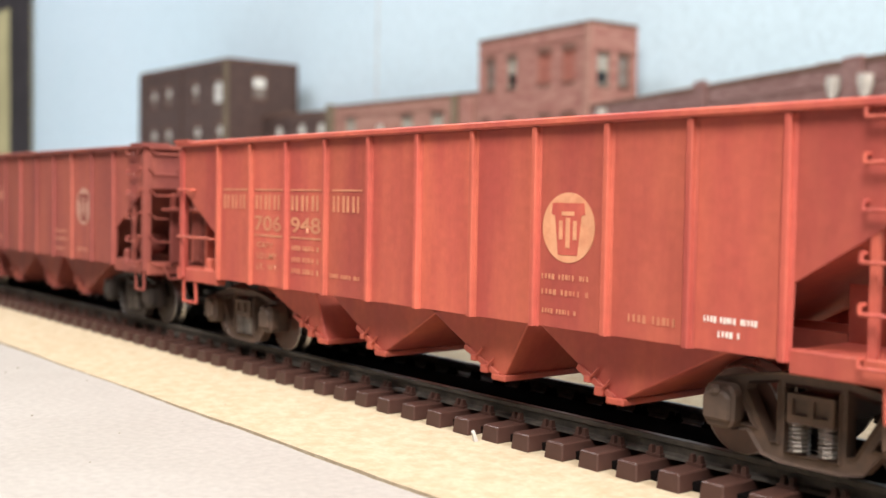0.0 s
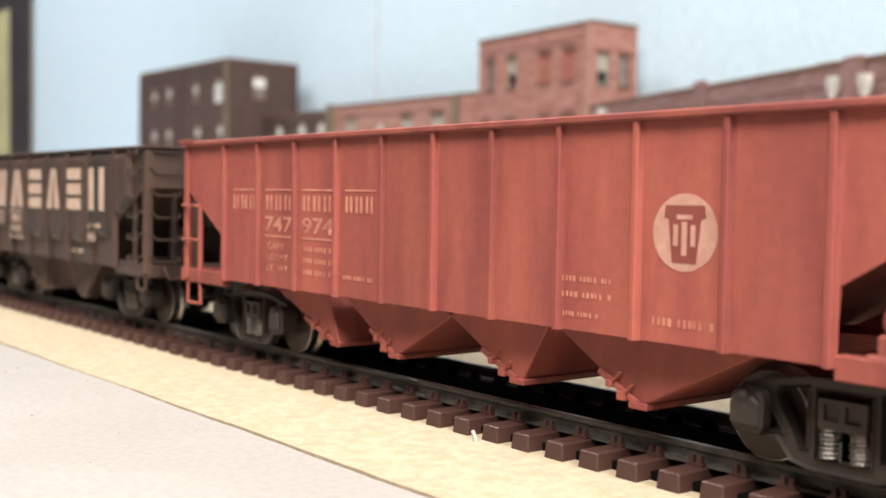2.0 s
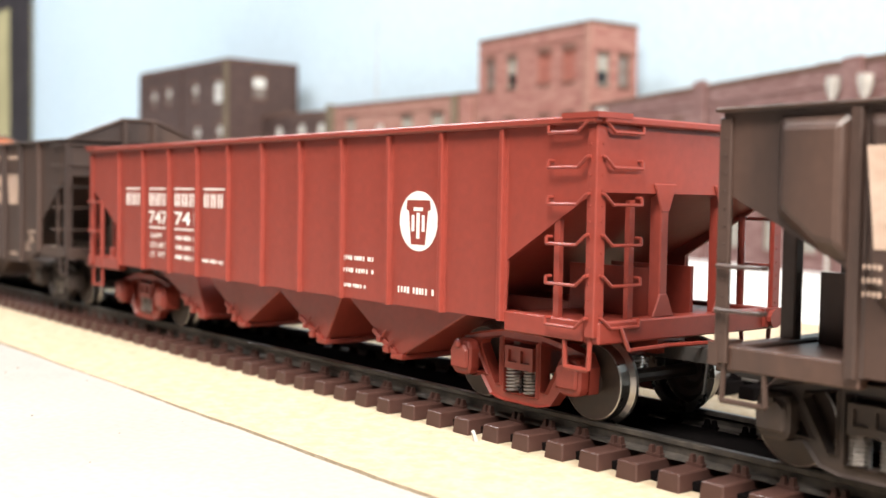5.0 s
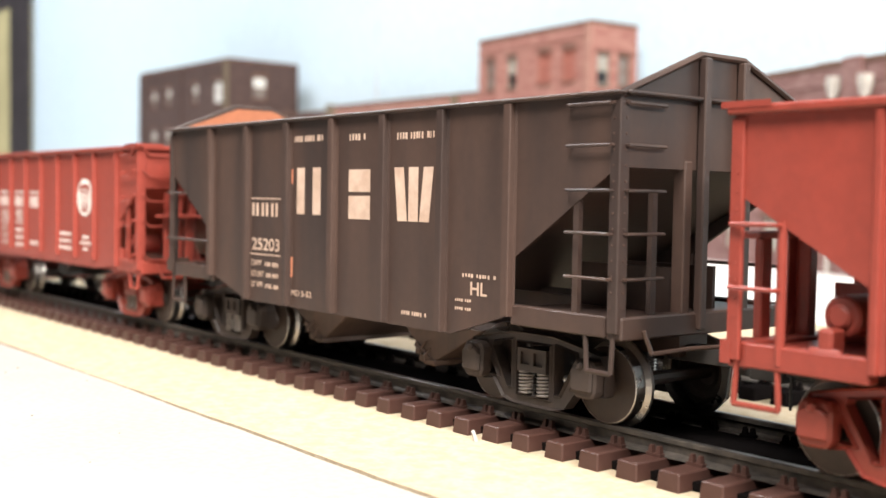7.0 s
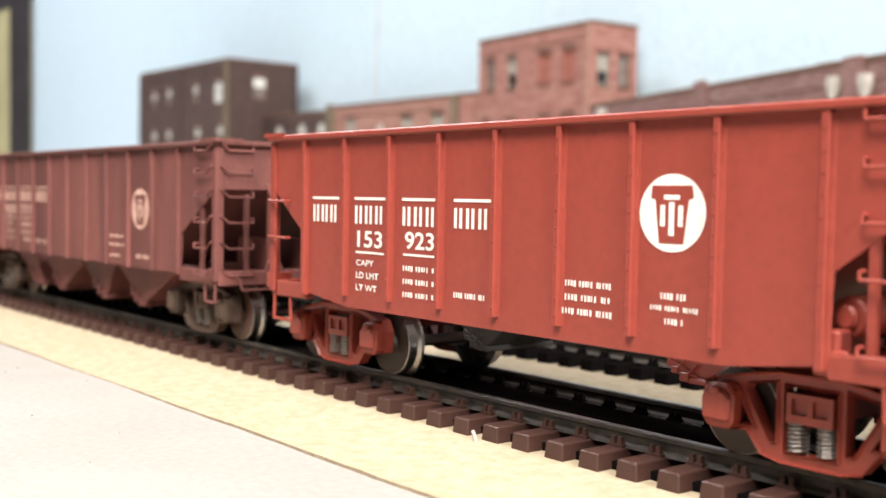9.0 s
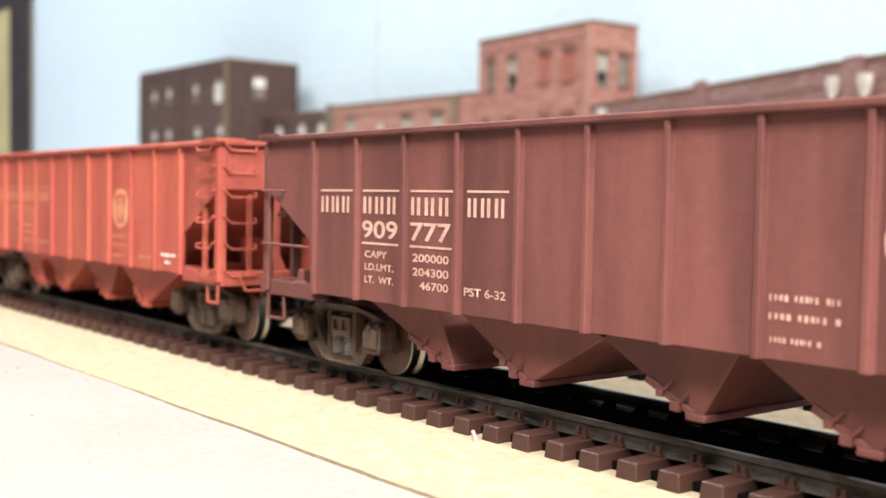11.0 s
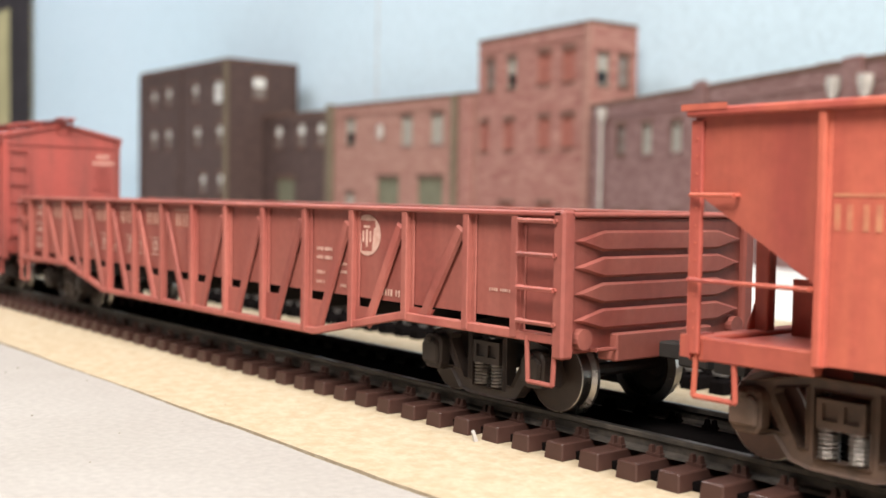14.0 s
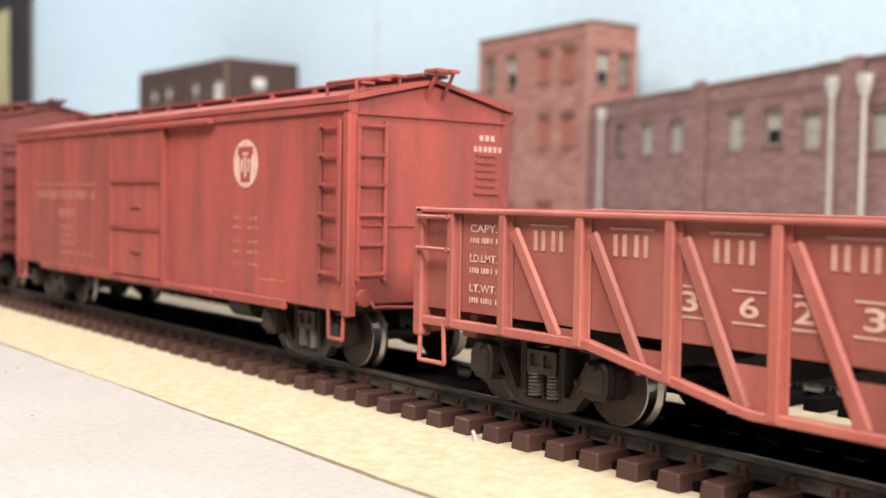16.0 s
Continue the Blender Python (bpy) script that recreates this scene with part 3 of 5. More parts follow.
def ladder_corner(car, h, w, top, zs, mat, sx, sy, floor=13.0, stile_top=27.0, side=6.6, endw=6.6, drop=0.8):
    """Ladders on the side and on the end at one corner, with their stiles and the stirrup step."""
    bm = bmesh.new()
    box(bm, *sorted((sx * (h - side), sx * (h - side + 0.85))), *sorted((sy * (w - 0.1), sy * (w - 0.8))), floor, stile_top)
    part("ladder_stile", bm, mat, car)
    bm = bmesh.new()
    box(bm, *sorted((sx * (h - 0.1), sx * (h - 0.8))), *sorted((sy * (w - endw + 0.85), sy * (w - endw))), floor, stile_top)
    part("ladder_stile", bm, mat, car)
    for z in zs:
        bm = bmesh.new()
        rung(bm, sx * (h - side - 0.3), sx * (h - 0.6), sy * w, z, drop=drop, out=sy)
        part("ladder_rung", bm, mat, car)
        bm = bmesh.new()
        rung_end(bm, sx * (h - 0.2), sy * (w - 0.6), sy * (w - endw - 0.3), z, drop=drop, out=sx)
        part("ladder_rung", bm, mat, car)
    stirrup(car, sx * (h - 4.9), sx * (h - 0.6), sy * (w - 0.3), floor - 1.0, 7.6, mat)


def stirrup(car, x0, x1, y, z0, z1, mat):
    bm = bmesh.new()
    wire(bm, [(x0, y, z0 + 1), (x0 + 0.3, y, z1), (x1 - 0.3, y, z1), (x1, y, z0 + 1)], 0.3, 8)
    part("stirrup_step", bm, mat, car)


def corner_post(car, h, w, z0, z1, mat, sx, sy):
    bm = bmesh.new()
    box(bm, *sorted((sx * (h - 1.15), sx * h)), *sorted((sy * (w + 0.35), sy * (w - 0.25))), z0, z1)
    box(bm, *sorted((sx * (h - 0.25), sx * (h + 0.35))), *sorted((sy * (w + 0.35), sy * (w - 1.3))), z0, z1)
    part("corner_post", bm, mat, car, bevel=0.12)


def drawgear(car, h, mat):
    """Couplers at both ends and the centre sill."""
    part("centre_sill", boxed(-h + 3, h - 3, -2.6, 2.6, 8.2, 11.6), mat, car)
    for s in (-1, 1):
        bm = bmesh.new()
        box(bm, *sorted((s * (h - 6), s * (h + 5.4))), -1.3, 1.3, 7.6, 9.6)
        box(bm, *sorted((s * (h + 4.2), s * (h + 8.6))), -2.0 if s < 0 else -0.6, 0.6 if s < 0 else 2.0, 6.9, 10.3)
        rod(bm, (s * (h + 3.6), -1.2, 8.0), (s * (h + 3.4), -1.6, 4.0), 0.22)
        part("coupler", bm, DARK, car, "knuckle coupler", bevel=0.2)
        bm = bmesh.new()
        wire(bm, [(s * (h + 0.8), -s * 13.5, 12.4), (s * (h + 1.2), -s * 12.5, 9.8), (s * (h + 1.4), -s * 6, 10.0), (s * (h + 3.5), 0, 10.2)], 0.26)
        part("uncoupling_lever", bm, mat, car)


def brake_gear(car, h, s, mat, wy=-4.1, wz=34.2, step=24.0):
    """Hand wheel, its gear box and rod, the brakeman's step with two posts, and the air reservoir at one end of a car."""
    bm = bmesh.new()
    n, r = 20, 2.7
    x = s * (h + 2.2)
    pts = [(x, wy + r * math.cos(2 * math.pi * k / n), wz + r * math.sin(2 * math.pi * k / n)) for k in range(n + 1)]
    wire(bm, pts, 0.36, 6)
    rod(bm, (x - 0.25, wy, wz), (x + 0.25, wy, wz), 2.0, 20)
    for k in range(6):
        a = 2 * math.pi * k / 6
        rod(bm, (x, wy, wz), (x, wy + r * math.cos(a), wz + r * math.sin(a)), 0.36)
    rod(bm, (s * h, wy, wz), (x, wy, wz), 0.8, 10)
    part("hand_brake_wheel", bm, mat, car)
    bm = bmesh.new()
    box(bm, *sorted((s * (h + 0.2), s * (h + 1.4))), wy - 2.4, wy + 1.0, wz - 4.6, wz + 0.6)
    rod(bm, (s * (h + 0.8), wy - 1.2, wz - 4), (s * (h + 0.8), wy - 1.2, 12.6), 0.35)
    part("brake_gear_box", bm, mat, car, bevel=0.3)
    part("brake_step", boxed(*sorted((s * (h - 0.5), s * (h + 3.0))), -13.6, -1.8, step - 0.7, step), mat, car, bevel=0.15)
    for y in (-11.2, -6.6):
        part("step_post", boxed(*sorted((s * (h + 0.2), s * (h + 1.2))), y - 0.9, y + 0.9, 13.0, step - 0.7), mat, car, bevel=0.15)
    bm = bmesh.new()
    rod(bm, (s * (h - 10.2), -14.2, 16.4), (s * (h - 10.2), -8.6, 16.4), 2.0, 18)
    rod(bm, (s * (h - 10.2), -14.8, 16.4), (s * (h - 10.2), -14.2, 16.4), 1.2, 14)
    box(bm, *sorted((s * (h - 9.4), s * (h - 11.0))), -17.0, -14.6, 12.4, 15.4)
    box(bm, *sorted((s * (h - 8.4), s * (h - 12.0))), -17.2, -16.4, 11.0, 13.6)
    part("air_reservoir", bm, mat, car, "round air brake reservoir", bevel=0.4)


def chute(car, x0, x1, xa, z0, za, mat, y=13.6):
    """A hopper chute: a wedge that narrows from x0..x1 under the sill to an edge at xa."""
    bm = bmesh.new()
    prism(bm, [(x0, z0), (xa - 0.7, za + 0.6), (xa + 0.9, za + 0.6), (x1, z0)], -y, y)
    ob = part("chute", bm, mat, car, bevel=0.15)
    lip = bmesh.new()
    box(lip, xa - 1.2, xa + 1.5, -y - 0.5, y + 0.5, za, za + 0.8)
    part("door_lip", lip, mat, ob, bevel=0.15)
    dx, dz = xa - x0, za - z0
    bm = bmesh.new()
    for f, r in ((0.70, 0.45), (0.84, 0.6)):
        cx, cz = x0 + dx * f, z0 + dz * f
        box(bm, cx - r - 0.1, cx + r, -y - 0.7, -y + 0.4, cz - r, cz + r * 0.8)
        rod(bm, (cx + 0.5, -y - 0.55, cz + 0.3), (cx + 1.6, -y - 0.4, cz + 1.5), 0.2)
    beam(bm, (x0 + dx * 0.55, z0 + dz * 0.55), (xa, za + 0.6), 0.8, -y - 0.35, -y + 0.2)
    part("door_latch", bm, mat, ob, bevel=0.15)


def rib_mesh(mat, s, z0, z1, wide=0.85, proud=0.7):
    """A pressed side stake with slightly eased edges."""
    bm = bmesh.new()
    e = wide / 2
    b = [(-e - 0.4, 0), (-e - 0.05, 0.16), (-e + 0.02, 0.86), (-e + 0.16, 1.0), (e - 0.16, 1.0), (e - 0.02, 0.86), (e + 0.05, 0.16), (e + 0.4, 0)]
    lo = [bm.verts.new((p, s * proud * q, z0)) for p, q in b]
    hi = [bm.verts.new((p, s * proud * q, z1)) for p, q in b]
    bm.faces.new(lo)
    bm.faces.new(hi[::-1])
    for i in range(len(b)):
        bm.faces.new((lo[i], hi[i], hi[(i + 1) % len(b)], lo[(i + 1) % len(b)]))
    return mesh_of("side_rib", bm, mat)


def top_chord(car, h, w, z, mat, thick=0.9, caps=True):
    for s in (-1, 1):
        bm = bmesh.new()
        box(bm, -h - 0.6, h + 0.6, *sorted((s * (w - 0.4), s * (w + 1.0))), z - thick, z)
        part("top_chord", bm, mat, car, bevel=0.2)
        bm = bmesh.new()
        box(bm, *sorted((s * (h - 0.4), s * (h + 1.0))), -w + 0.4, w - 0.4, z - thick, z + 0.02)
        part("end_chord", bm, mat, car, bevel=0.2)
        for t in (-1, 1) if caps else ():
            bm = bmesh.new()
            c = [(s * (h + 1.1), t * (w + 1.1)), (s * (h - 4.6), t * (w + 1.1)), (s * (h - 1.4), t * (w - 1.6)), (s * (h + 1.1), t * (w - 4.6))]
            hull8(bm, [(x, y, z - 0.3) for x, y in c], [(x, y, z + 0.35) for x, y in c])
            part("corner_cap", bm, mat, car)


def hopper_body(car, h, w, zt, zb, cut, mat, mid=None, flared=True):
    """Side sheets with the end cut away under the slope, slope sheets, end sheets, sills and posts.
    cut: (x, z) where the slope meets the last rib."""
    cx, cz = cut
    ez = 28.2 + (zt - 36)
    for s in (-1, 1):
        bm = bmesh.new()
        low = mid or [(cx - 0.4, zb), (-cx + 0.4, zb)]
        prism(bm, [(-h, zt), (h, zt), (h, ez), (cx, cz)] + low + [(-cx, cz), (-h, ez)], *sorted((s * (w - 0.5), s * w)))
        part("side_sheet", bm, mat, car, "riveted steel side sheet")
        bm = bmesh.new()
        run = (h - cx + 24) * (ez - zb - 0.6) / (ez - zb + 2.2)
        prism(bm, [(s * h, ez), (s * (h - 0.6), ez + 0.3), (s * (h - run - 0.6), zb + 0.9), (s * (h - run), zb + 0.3)], -w + 0.6, w - 0.6)
        part("slope_sheet", bm, mat, car)
        bm = bmesh.new()
        box(bm, *sorted((s * (h - 0.5), s * h)), -w + 0.55, w - 0.55, ez - 0.2, zt)
        part("end_sheet", bm, mat, car)
        bm = bmesh.new()
        box(bm, *sorted((s * (h - 1.8), s * (h + 0.6))), -w + 0.3, w - 0.3, zb - 1.4, zb + 1.2)
        part("end_sill", bm, mat, car, bevel=0.2)
        for t in (-1, 1):
            bm = bmesh.new()
            box(bm, *sorted((s * (cx - 0.2), s * (h - 1.6))), *sorted((t * (w - 1.6), t * (w + 0.1))), zb - 1.2, zb + 1.2)
            part("side_sill", bm, mat, car, bevel=0.15)
            part("end_web", boxed(*sorted((s * (cx - 2), s * (h - 3.2))), *sorted((t * 3.6, t * 4.2)), zb + 0.71, cz - 0.6), mat, car)
            part("end_floor", boxed(*sorted((s * (cx - 2), s * (h - 1))), *sorted((t * (w - 1.8), t * 0.02)), zb + 0.2, zb + 0.7), mat, car)
            part("sill_web", boxed(*sorted((s * (cx - 26), s * (cx - 2.1))), *sorted((t * 3.6, t * 4.2)), zb - 0.4, zb + 1.6), mat, car)
            bm = bmesh.new()
            box(bm, *sorted((s * (h - 1.6), s * (h + 0.2))), t * 5.6 - 0.7, t * 5.6 + 0.7, zb + 1.0, ez + 0.8)
            xa, xb = sorted((s * (h + 0.02), s * (h + 0.3)))
            for za, zc in ((ez - 2.4, ez + 1.0), (zb + 4.0, zb + 1.2)) if flared else ():
                prism_x(bm, [(t * 5.6 - 0.7, za), (t * 5.6 + 0.7, za), (t * 5.6 + 2.0, zc), (t * 5.6 - 2.0, zc)], xa, xb)
            part("end_post", bm, mat, car, bevel=0.15)
            corner_post(car, h, w, zb - 0.6, zt - 0.6, mat, s, t)


def rivet_rows(car, h, w, z0, z1, mat):
    """Rivet heads along the corner posts."""
    bm = bmesh.new()
    for s in (-1, 1):
        for t in (-1, 1):
            z = z0
            while z < z1:
                rod(bm, (s * (h - 0.55), t * (w + 0.34), z), (s * (h - 0.55), t * (w + 0.46), z), 0.14, 5)
                rod(bm, (s * (h + 0.34), t * (w - 0.6), z), (s * (h + 0.46), t * (w - 0.6), z), 0.14, 5)
                z += 1.75
    tagged(part("rivet_row", bm, mat, car), kind="stuff")


def grab_corner(car, h, w, zs, mat, sx, sy, floor, length=5.5, low=0.0, post=False):
    """Grab irons beside a corner; the lowest one may reach to the last rib, and a bar may carry their inner ends."""
    top = max(zs)
    if post:
        bm = bmesh.new()
        rod(bm, (sx * (h - length), sy * (w - 0.2), floor - 0.6), (sx * (h - length), sy * (w - 0.2), top + 0.4), 0.5, 8)
        part("grab_post", bm, mat, car)
    for z in zs:
        bm = bmesh.new()
        rung(bm, sx * (h - (low if low and z < top else length)), sx * (h - 0.2), sy * w, z, drop=0.0, out=sy, r=0.24)
        part("grab_iron", bm, mat, car)
    stirrup(car, sx * (h - 5.2), sx * (h - 0.6), sy * (w - 0.3), floor - 1.0, 7.0, mat)
    bm = bmesh.new()
    rod(bm, (sx * (h + 0.3), sy * (w - 2), floor), (sx * (h + 1.6), sy * (w - 2), floor), 1.2, 12)
    box(bm, *sorted((sx * (h - 0.2), sx * (h + 1.0))), *sorted((sy * (w + 0.4), sy * (w - 3.6))), floor - 1.0, floor + 1.3)
    part("push_pole_pocket", bm, mat, car)


def road_rows(x, ink, body, y, number, faint):
    """The road name as plain blocks under a line, the number and the small data lines."""
    spans = []
    for a, b, n in ((-55.9, -47.4, 0), (-44.7, -35.9, 1), (-33.3, -24.2, 2), (-21.3, -13.4, 3)):
        spans += [(x + a, x + b, 27.6, 27.9)] + name_row(x + a, x + b, 24.5, 26.9, NAME[n])
    for a, b in ((-44.8, -36.0), (-33.3, -24.3)):
        spans += [(x + a, x + b, 20.1, 20.4)]
    for word, z, wide in (("CAPY", 18.2, 5.4), ("LD.LMT.", 16.4, 7.0), ("LT.  WT.", 14.6, 7.0)):
        lettering(word, x - 44.0, z, wide, 1.0, y - 0.06, faint, body)
    if number[0] == "909":
        for word, z, wide in (("200000", 18.2, 7.8), ("204300", 16.3, 7.8), ("46700", 14.5, 6.2)):
            lettering(word, x - 24.8 - wide, z, wide, 1.1, y - 0.06, faint, body)
        lettering("PST 6-32", x - 21.6, 14.4, 8.0, 1.1, y - 0.06, faint, body)
    else:
        for z in (18.2, 16.4, 14.6):
            spans += text_row(x - 32.8, x - 24.8, z, z + 1.0, 6, 0.2)
        spans += text_row(x - 21.6, x - 13.6, 14.6, 15.4, 7, 0.25)
    bars(spans, y, faint, body)
    lettering(number[0], x - 44.8, 21.0, 8.6, 2.5, y - 0.06, ink, body)
    lettering(number[1], x - 33.2, 21.0, 8.8, 2.5, y - 0.06, ink, body)


def name_row(x0, x1, z0, z1, kinds):
    """A row of small plain shapes in the place of a painted name."""
    w = (x1 - x0) / len(kinds)
    spans = []
    for i, k in enumerate(kinds):
        a = x0 + i * w
        spans += [(a + 0.06 * w, a + 0.26 * w, z0, z1), (a + 0.50 * w, a + 0.70 * w, z0, z1)]
    return spans


NAME = (("stack", "stack", "posts"), ("posts", "snake", "posts"), ("stack", "posts", "posts"), ("posts", "stack", "posts"))
QUAD_RIBS = [-57.5 + 11.5 * k for k in range(11)]


def quad_hopper(front, rear, label, paint, ink, faint, number, trucks, brake=0, mark=28.4, mark_ink=None, posted=False):
    """A four-bay open hopper with eleven ribs a side."""
    car, h = car_base("hopper_car", front, rear, label)
    k = h / 72.5
    w = 17.2
    hopper_body(car, h, w, 35.8, 12.0, (58.2 * k, 19.4), paint)
    top_chord(car, h, w, 36.4, paint)
    for s in (-1, 1):
        me = rib_mesh(paint, s, 11.9, 35.4)
        for x in QUAD_RIBS:
            piece("side_rib", me, car, x * k, s * w, 0)
    for x0, x1, xa in ((-48.7, -31.5, -28.8), (-27.2, 1.0, -13.2), (-2.4, 18.4, 13.0), (19.6, 49.0, 33.0)):
        chute(car, x0, x1, xa, 11.8, 3.6, paint)
    for sx, sy in ((1, -1), (-1, 1)):
        ladder_corner(car, h, w, 36, (34.6, 30.6, 26.4, 21.8, 17.2, 12.4), paint, sx, sy)
        grab_corner(car, h, w, (24.8, 18.6) if posted else (27.6, 19.0), paint, -sx, sy, 12.0, 5.5, 0.0 if posted else h - 58.2 * k, posted)
    drawgear(car, h, paint)
    rivet_rows(car, h, w, 14, 35, paint)
    if brake:
        brake_gear(car, h, brake, paint)
    for s in (-1, 1):
        truck(car, s * 57.4, trucks, trucks is GRIME_RUSTY)
    y = -w - 0.04
    road_rows(0, ink, car, y, number, faint)
    emblem(mark, 23.7, 4.2, 4.05, y, paint, mark_ink or ink, car)
    bars(text_row(24.2, 32, 17.6, 18.4, 7, 0.25) + text_row(24.2, 32, 15.8, 16.6, 6, 0.25) + text_row(24.4, 30, 13.6, 14.3, 6, 0.2), y, faint, car)
    bars(text_row(37.8, 46.0, 13.8, 14.9, 6, 0.25), y, faint, car)
    if mark < 35:
        bars(text_row(48.0, 54.5, 14.8, 15.6, 8, 0.25) + text_row(49.8, 52.6, 13.4, 14.2, 3, 0.2), y, LETTER, car)
    xs = [x * k for x in QUAD_RIBS]
    for s in (-1, 1):
        me = mesh_of("side_panel", boxed(0.9, 11.5 * k - 0.9, *sorted((s * w, s * (w + 0.03))), 12.02, 35.3), paint)
        for x in xs[:-1]:
            piece("side_panel", me, car, x, 0, 0)
    return car


# ---------------------------------------------------------------- plain block shapes for the big painted names
def block_shape(kind, x, z, w, h, y, mat, parent):
    """Plain shapes that take the place of one big painted character."""
    if kind == "peak":
        rings = [[(.04, 0), (.40, 0), (.47, 1), (.34, 1)], [(.60, 0), (.96, 0), (.66, 1), (.53, 1)]]
    elif kind == "fan":
        rings = [[(a, 1), (a + .24, 1), (b + .24, 0), (b, 0)] for a, b in ((0, .1), (.38, .38), (.76, .66))]
    elif kind == "slabs":
        rings = [[(.04, c), (.94, c), (.94, d), (.04, d)] for c, d in ((0, .27), (.36, .63), (.73, 1))]
    elif kind == "twin":
        rings = [[(.14, c), (.82, c), (.82, d), (.14, d)] for c, d in ((0, .47), (.55, 1))]
    else:
        rings = [[(a, 0), (b, 0), (b, 1), (a, 1)] for a, b in ((.05, .34), (.66, .95))]
    for ring in rings:
        bm = bmesh.new()
        prism(bm, [(x + u * w, z + v * h) for u, v in ring], y - 0.05, y)
        part("painted_block", bm, mat, parent, "plain cream painted shape")


def twin_body_ribs(car, w, xs, z0, z1, paint, wide=1.3, proud=0.7):
    for s in (-1, 1):
        me = rib_mesh(paint, s, z0, z1, wide, proud)
        for x in xs:
            piece("side_rib", me, car, x, s * w, 0)


def offset_hopper(front, rear):
    """A two-bay hopper whose side panels bulge out between the ribs."""
    car, h = car_base("offset_side_hopper_car", front, rear, "sooty black offset-side hopper car with big cream painted name")
    w = 16.9
    p = PAINT_C
    xs = [-39.6 + 13.2 * k for k in range(7)]
    hopper_body(car, h, w, 35.9, 11.4, (39.2, 20.4), p, None, False)
    top_chord(car, h, w, 36.3, p, 0.5, False)
    twin_body_ribs(car, w, xs, 11.3, 35.6, p, 1.2, 0.9)
    for s in (-1, 1):
        for i, (a, b) in enumerate(zip(xs, xs[1:])):
            bm = bmesh.new()
            z0 = 17.0 if i in (0, 5) else 15.2
            yo, yi = s * (w + 1.25), s * (w - 0.1)
            c = 2.6
            lo = [(a + 0.7, yi, z0 + c), (a + 0.7 + c, yi, z0), (b - 0.7 - c, yi, z0), (b - 0.7, yi, z0 + c), (b - 0.7, yi, 35.4), (a + 0.7, yi, 35.4)]
            hi = [(a + 2.0, yo, z0 + c + 1.2), (a + 2.0 + c * .8, yo, z0 + 1.4), (b - 2.0 - c * .8, yo, z0 + 1.4), (b - 2.0, yo, z0 + c + 1.2), (b - 2.0, yo, 34.0), (a + 2.0, yo, 34.0)]
            va, vb = [bm.verts.new(q) for q in lo], [bm.verts.new(q) for q in hi]
            bm.faces.new(va)
            bm.faces.new(vb[::-1])
            for j in range(6):
                bm.faces.new((va[j], vb[j], vb[(j + 1) % 6], va[(j + 1) % 6]))
            part("offset_panel", bm, p, car, bevel=0.3)
        for e in (-1, 1):
            bm = bmesh.new()
            yo, yi = s * (w + 1.25), s * (w - 0.1)
            lo = [(e * 40.2, yi, 21.4), (e * 43.0, yi, 22.0), (e * 48.2, yi, 25.6), (e * 48.2, yi, 35.4), (e * 40.2, yi, 35.4)]
            hi = [(e * 41.2, yo, 23.4), (e * 43.4, yo, 23.8), (e * 46.9, yo, 26.6), (e * 46.9, yo, 34.0), (e * 41.2, yo, 34.0)]
            va, vb = [bm.verts.new(q) for q in lo], [bm.verts.new(q) for q in hi]
            bm.faces.new(va)
            bm.faces.new(vb[::-1])
            for j in range(5):
                bm.faces.new((va[j], vb[j], vb[(j + 1) % 5], va[(j + 1) % 5]))
            part("offset_panel", bm, p, car, bevel=0.3)
    chute(car, -33.5, -11.4, -13.6, 11.0, 2.8, PAINT_DUST)
    chute(car, 2.2, 23.4, 13.2, 11.0, 2.8, PAINT_DUST)
    for sx, sy in ((1, -1), (-1, 1)):
        ladder_corner(car, h, w, 36, (35.0, 30.8, 26.4, 22.0, 17.6, 13.2), p, sx, sy, 12.4)
        grab_corner(car, h, w, (20.6, 16.2), p, -sx, sy, 11.6)
    drawgear(car, h, p)
    rivet_rows(car, h, w, 14, 35, p)
    for s in (-1, 1):
        truck(car, s * 38.3 - 1.8, GRIME)
    y = -w - 1.28
    for kind, x0, x1 in (("fan", -38.2, -28.6), ("peak", -25.2, -15.5), ("slabs", -11.6, -2.1), ("peak", 1.0, 10.0), ("slabs", 14.0, 23.2), ("posts", 27.0, 36.4)):
        block_shape(kind, x0, 23.0, x1 - x0, 9.1, y, LETTER_TAN, car)
    bars([(-25.4, -16.6, 21.9, 22.2), (-25.4, -16.6, 15.3, 15.6)], -w - 0.9, LETTER_TAN, car, deep=0.5)
    bars(text_row(-24.6, -17.2, 19.2, 21.8, 3), -w - 1.28, LETTER_TAN, car)
    lettering("37093", -25.2, 16.5, 8.4, 1.9, -w - 1.33, LETTER_TAN, car)
    bars(text_row(-38.2, -30.6, 21.2, 21.8, 8, 0.2) + text_row(-38.2, -30.6, 20.0, 20.6, 8, 0.2) + text_row(-38.2, -30.6, 18.8, 19.4, 8, 0.2), y, LETTER_TAN, car)
    lettering("BUILT", 14.4, 13.4, 3.6, 0.9, -w - 0.08, LETTER_TAN, car)
    bars(text_row(18.6, 21.4, 13.4, 14.6, 3, 0.2), -w - 0.02, LETTER_TAN, car)
    lettering("CU FT", 27.0, 19.2, 3.6, 0.9, y - 0.06, LETTER_TAN, car)
    bars(text_row(31.2, 34.4, 19.2, 20.5, 3, 0.2) + [(27.2, 31.0, 16.4, 16.6), (27.2, 31.0, 18.0, 18.2), (27.2, 27.4, 16.4, 18.2), (30.8, 31.0, 16.4, 18.2), (27.8, 30.4, 17.0, 17.5)], y, LETTER_TAN, car)
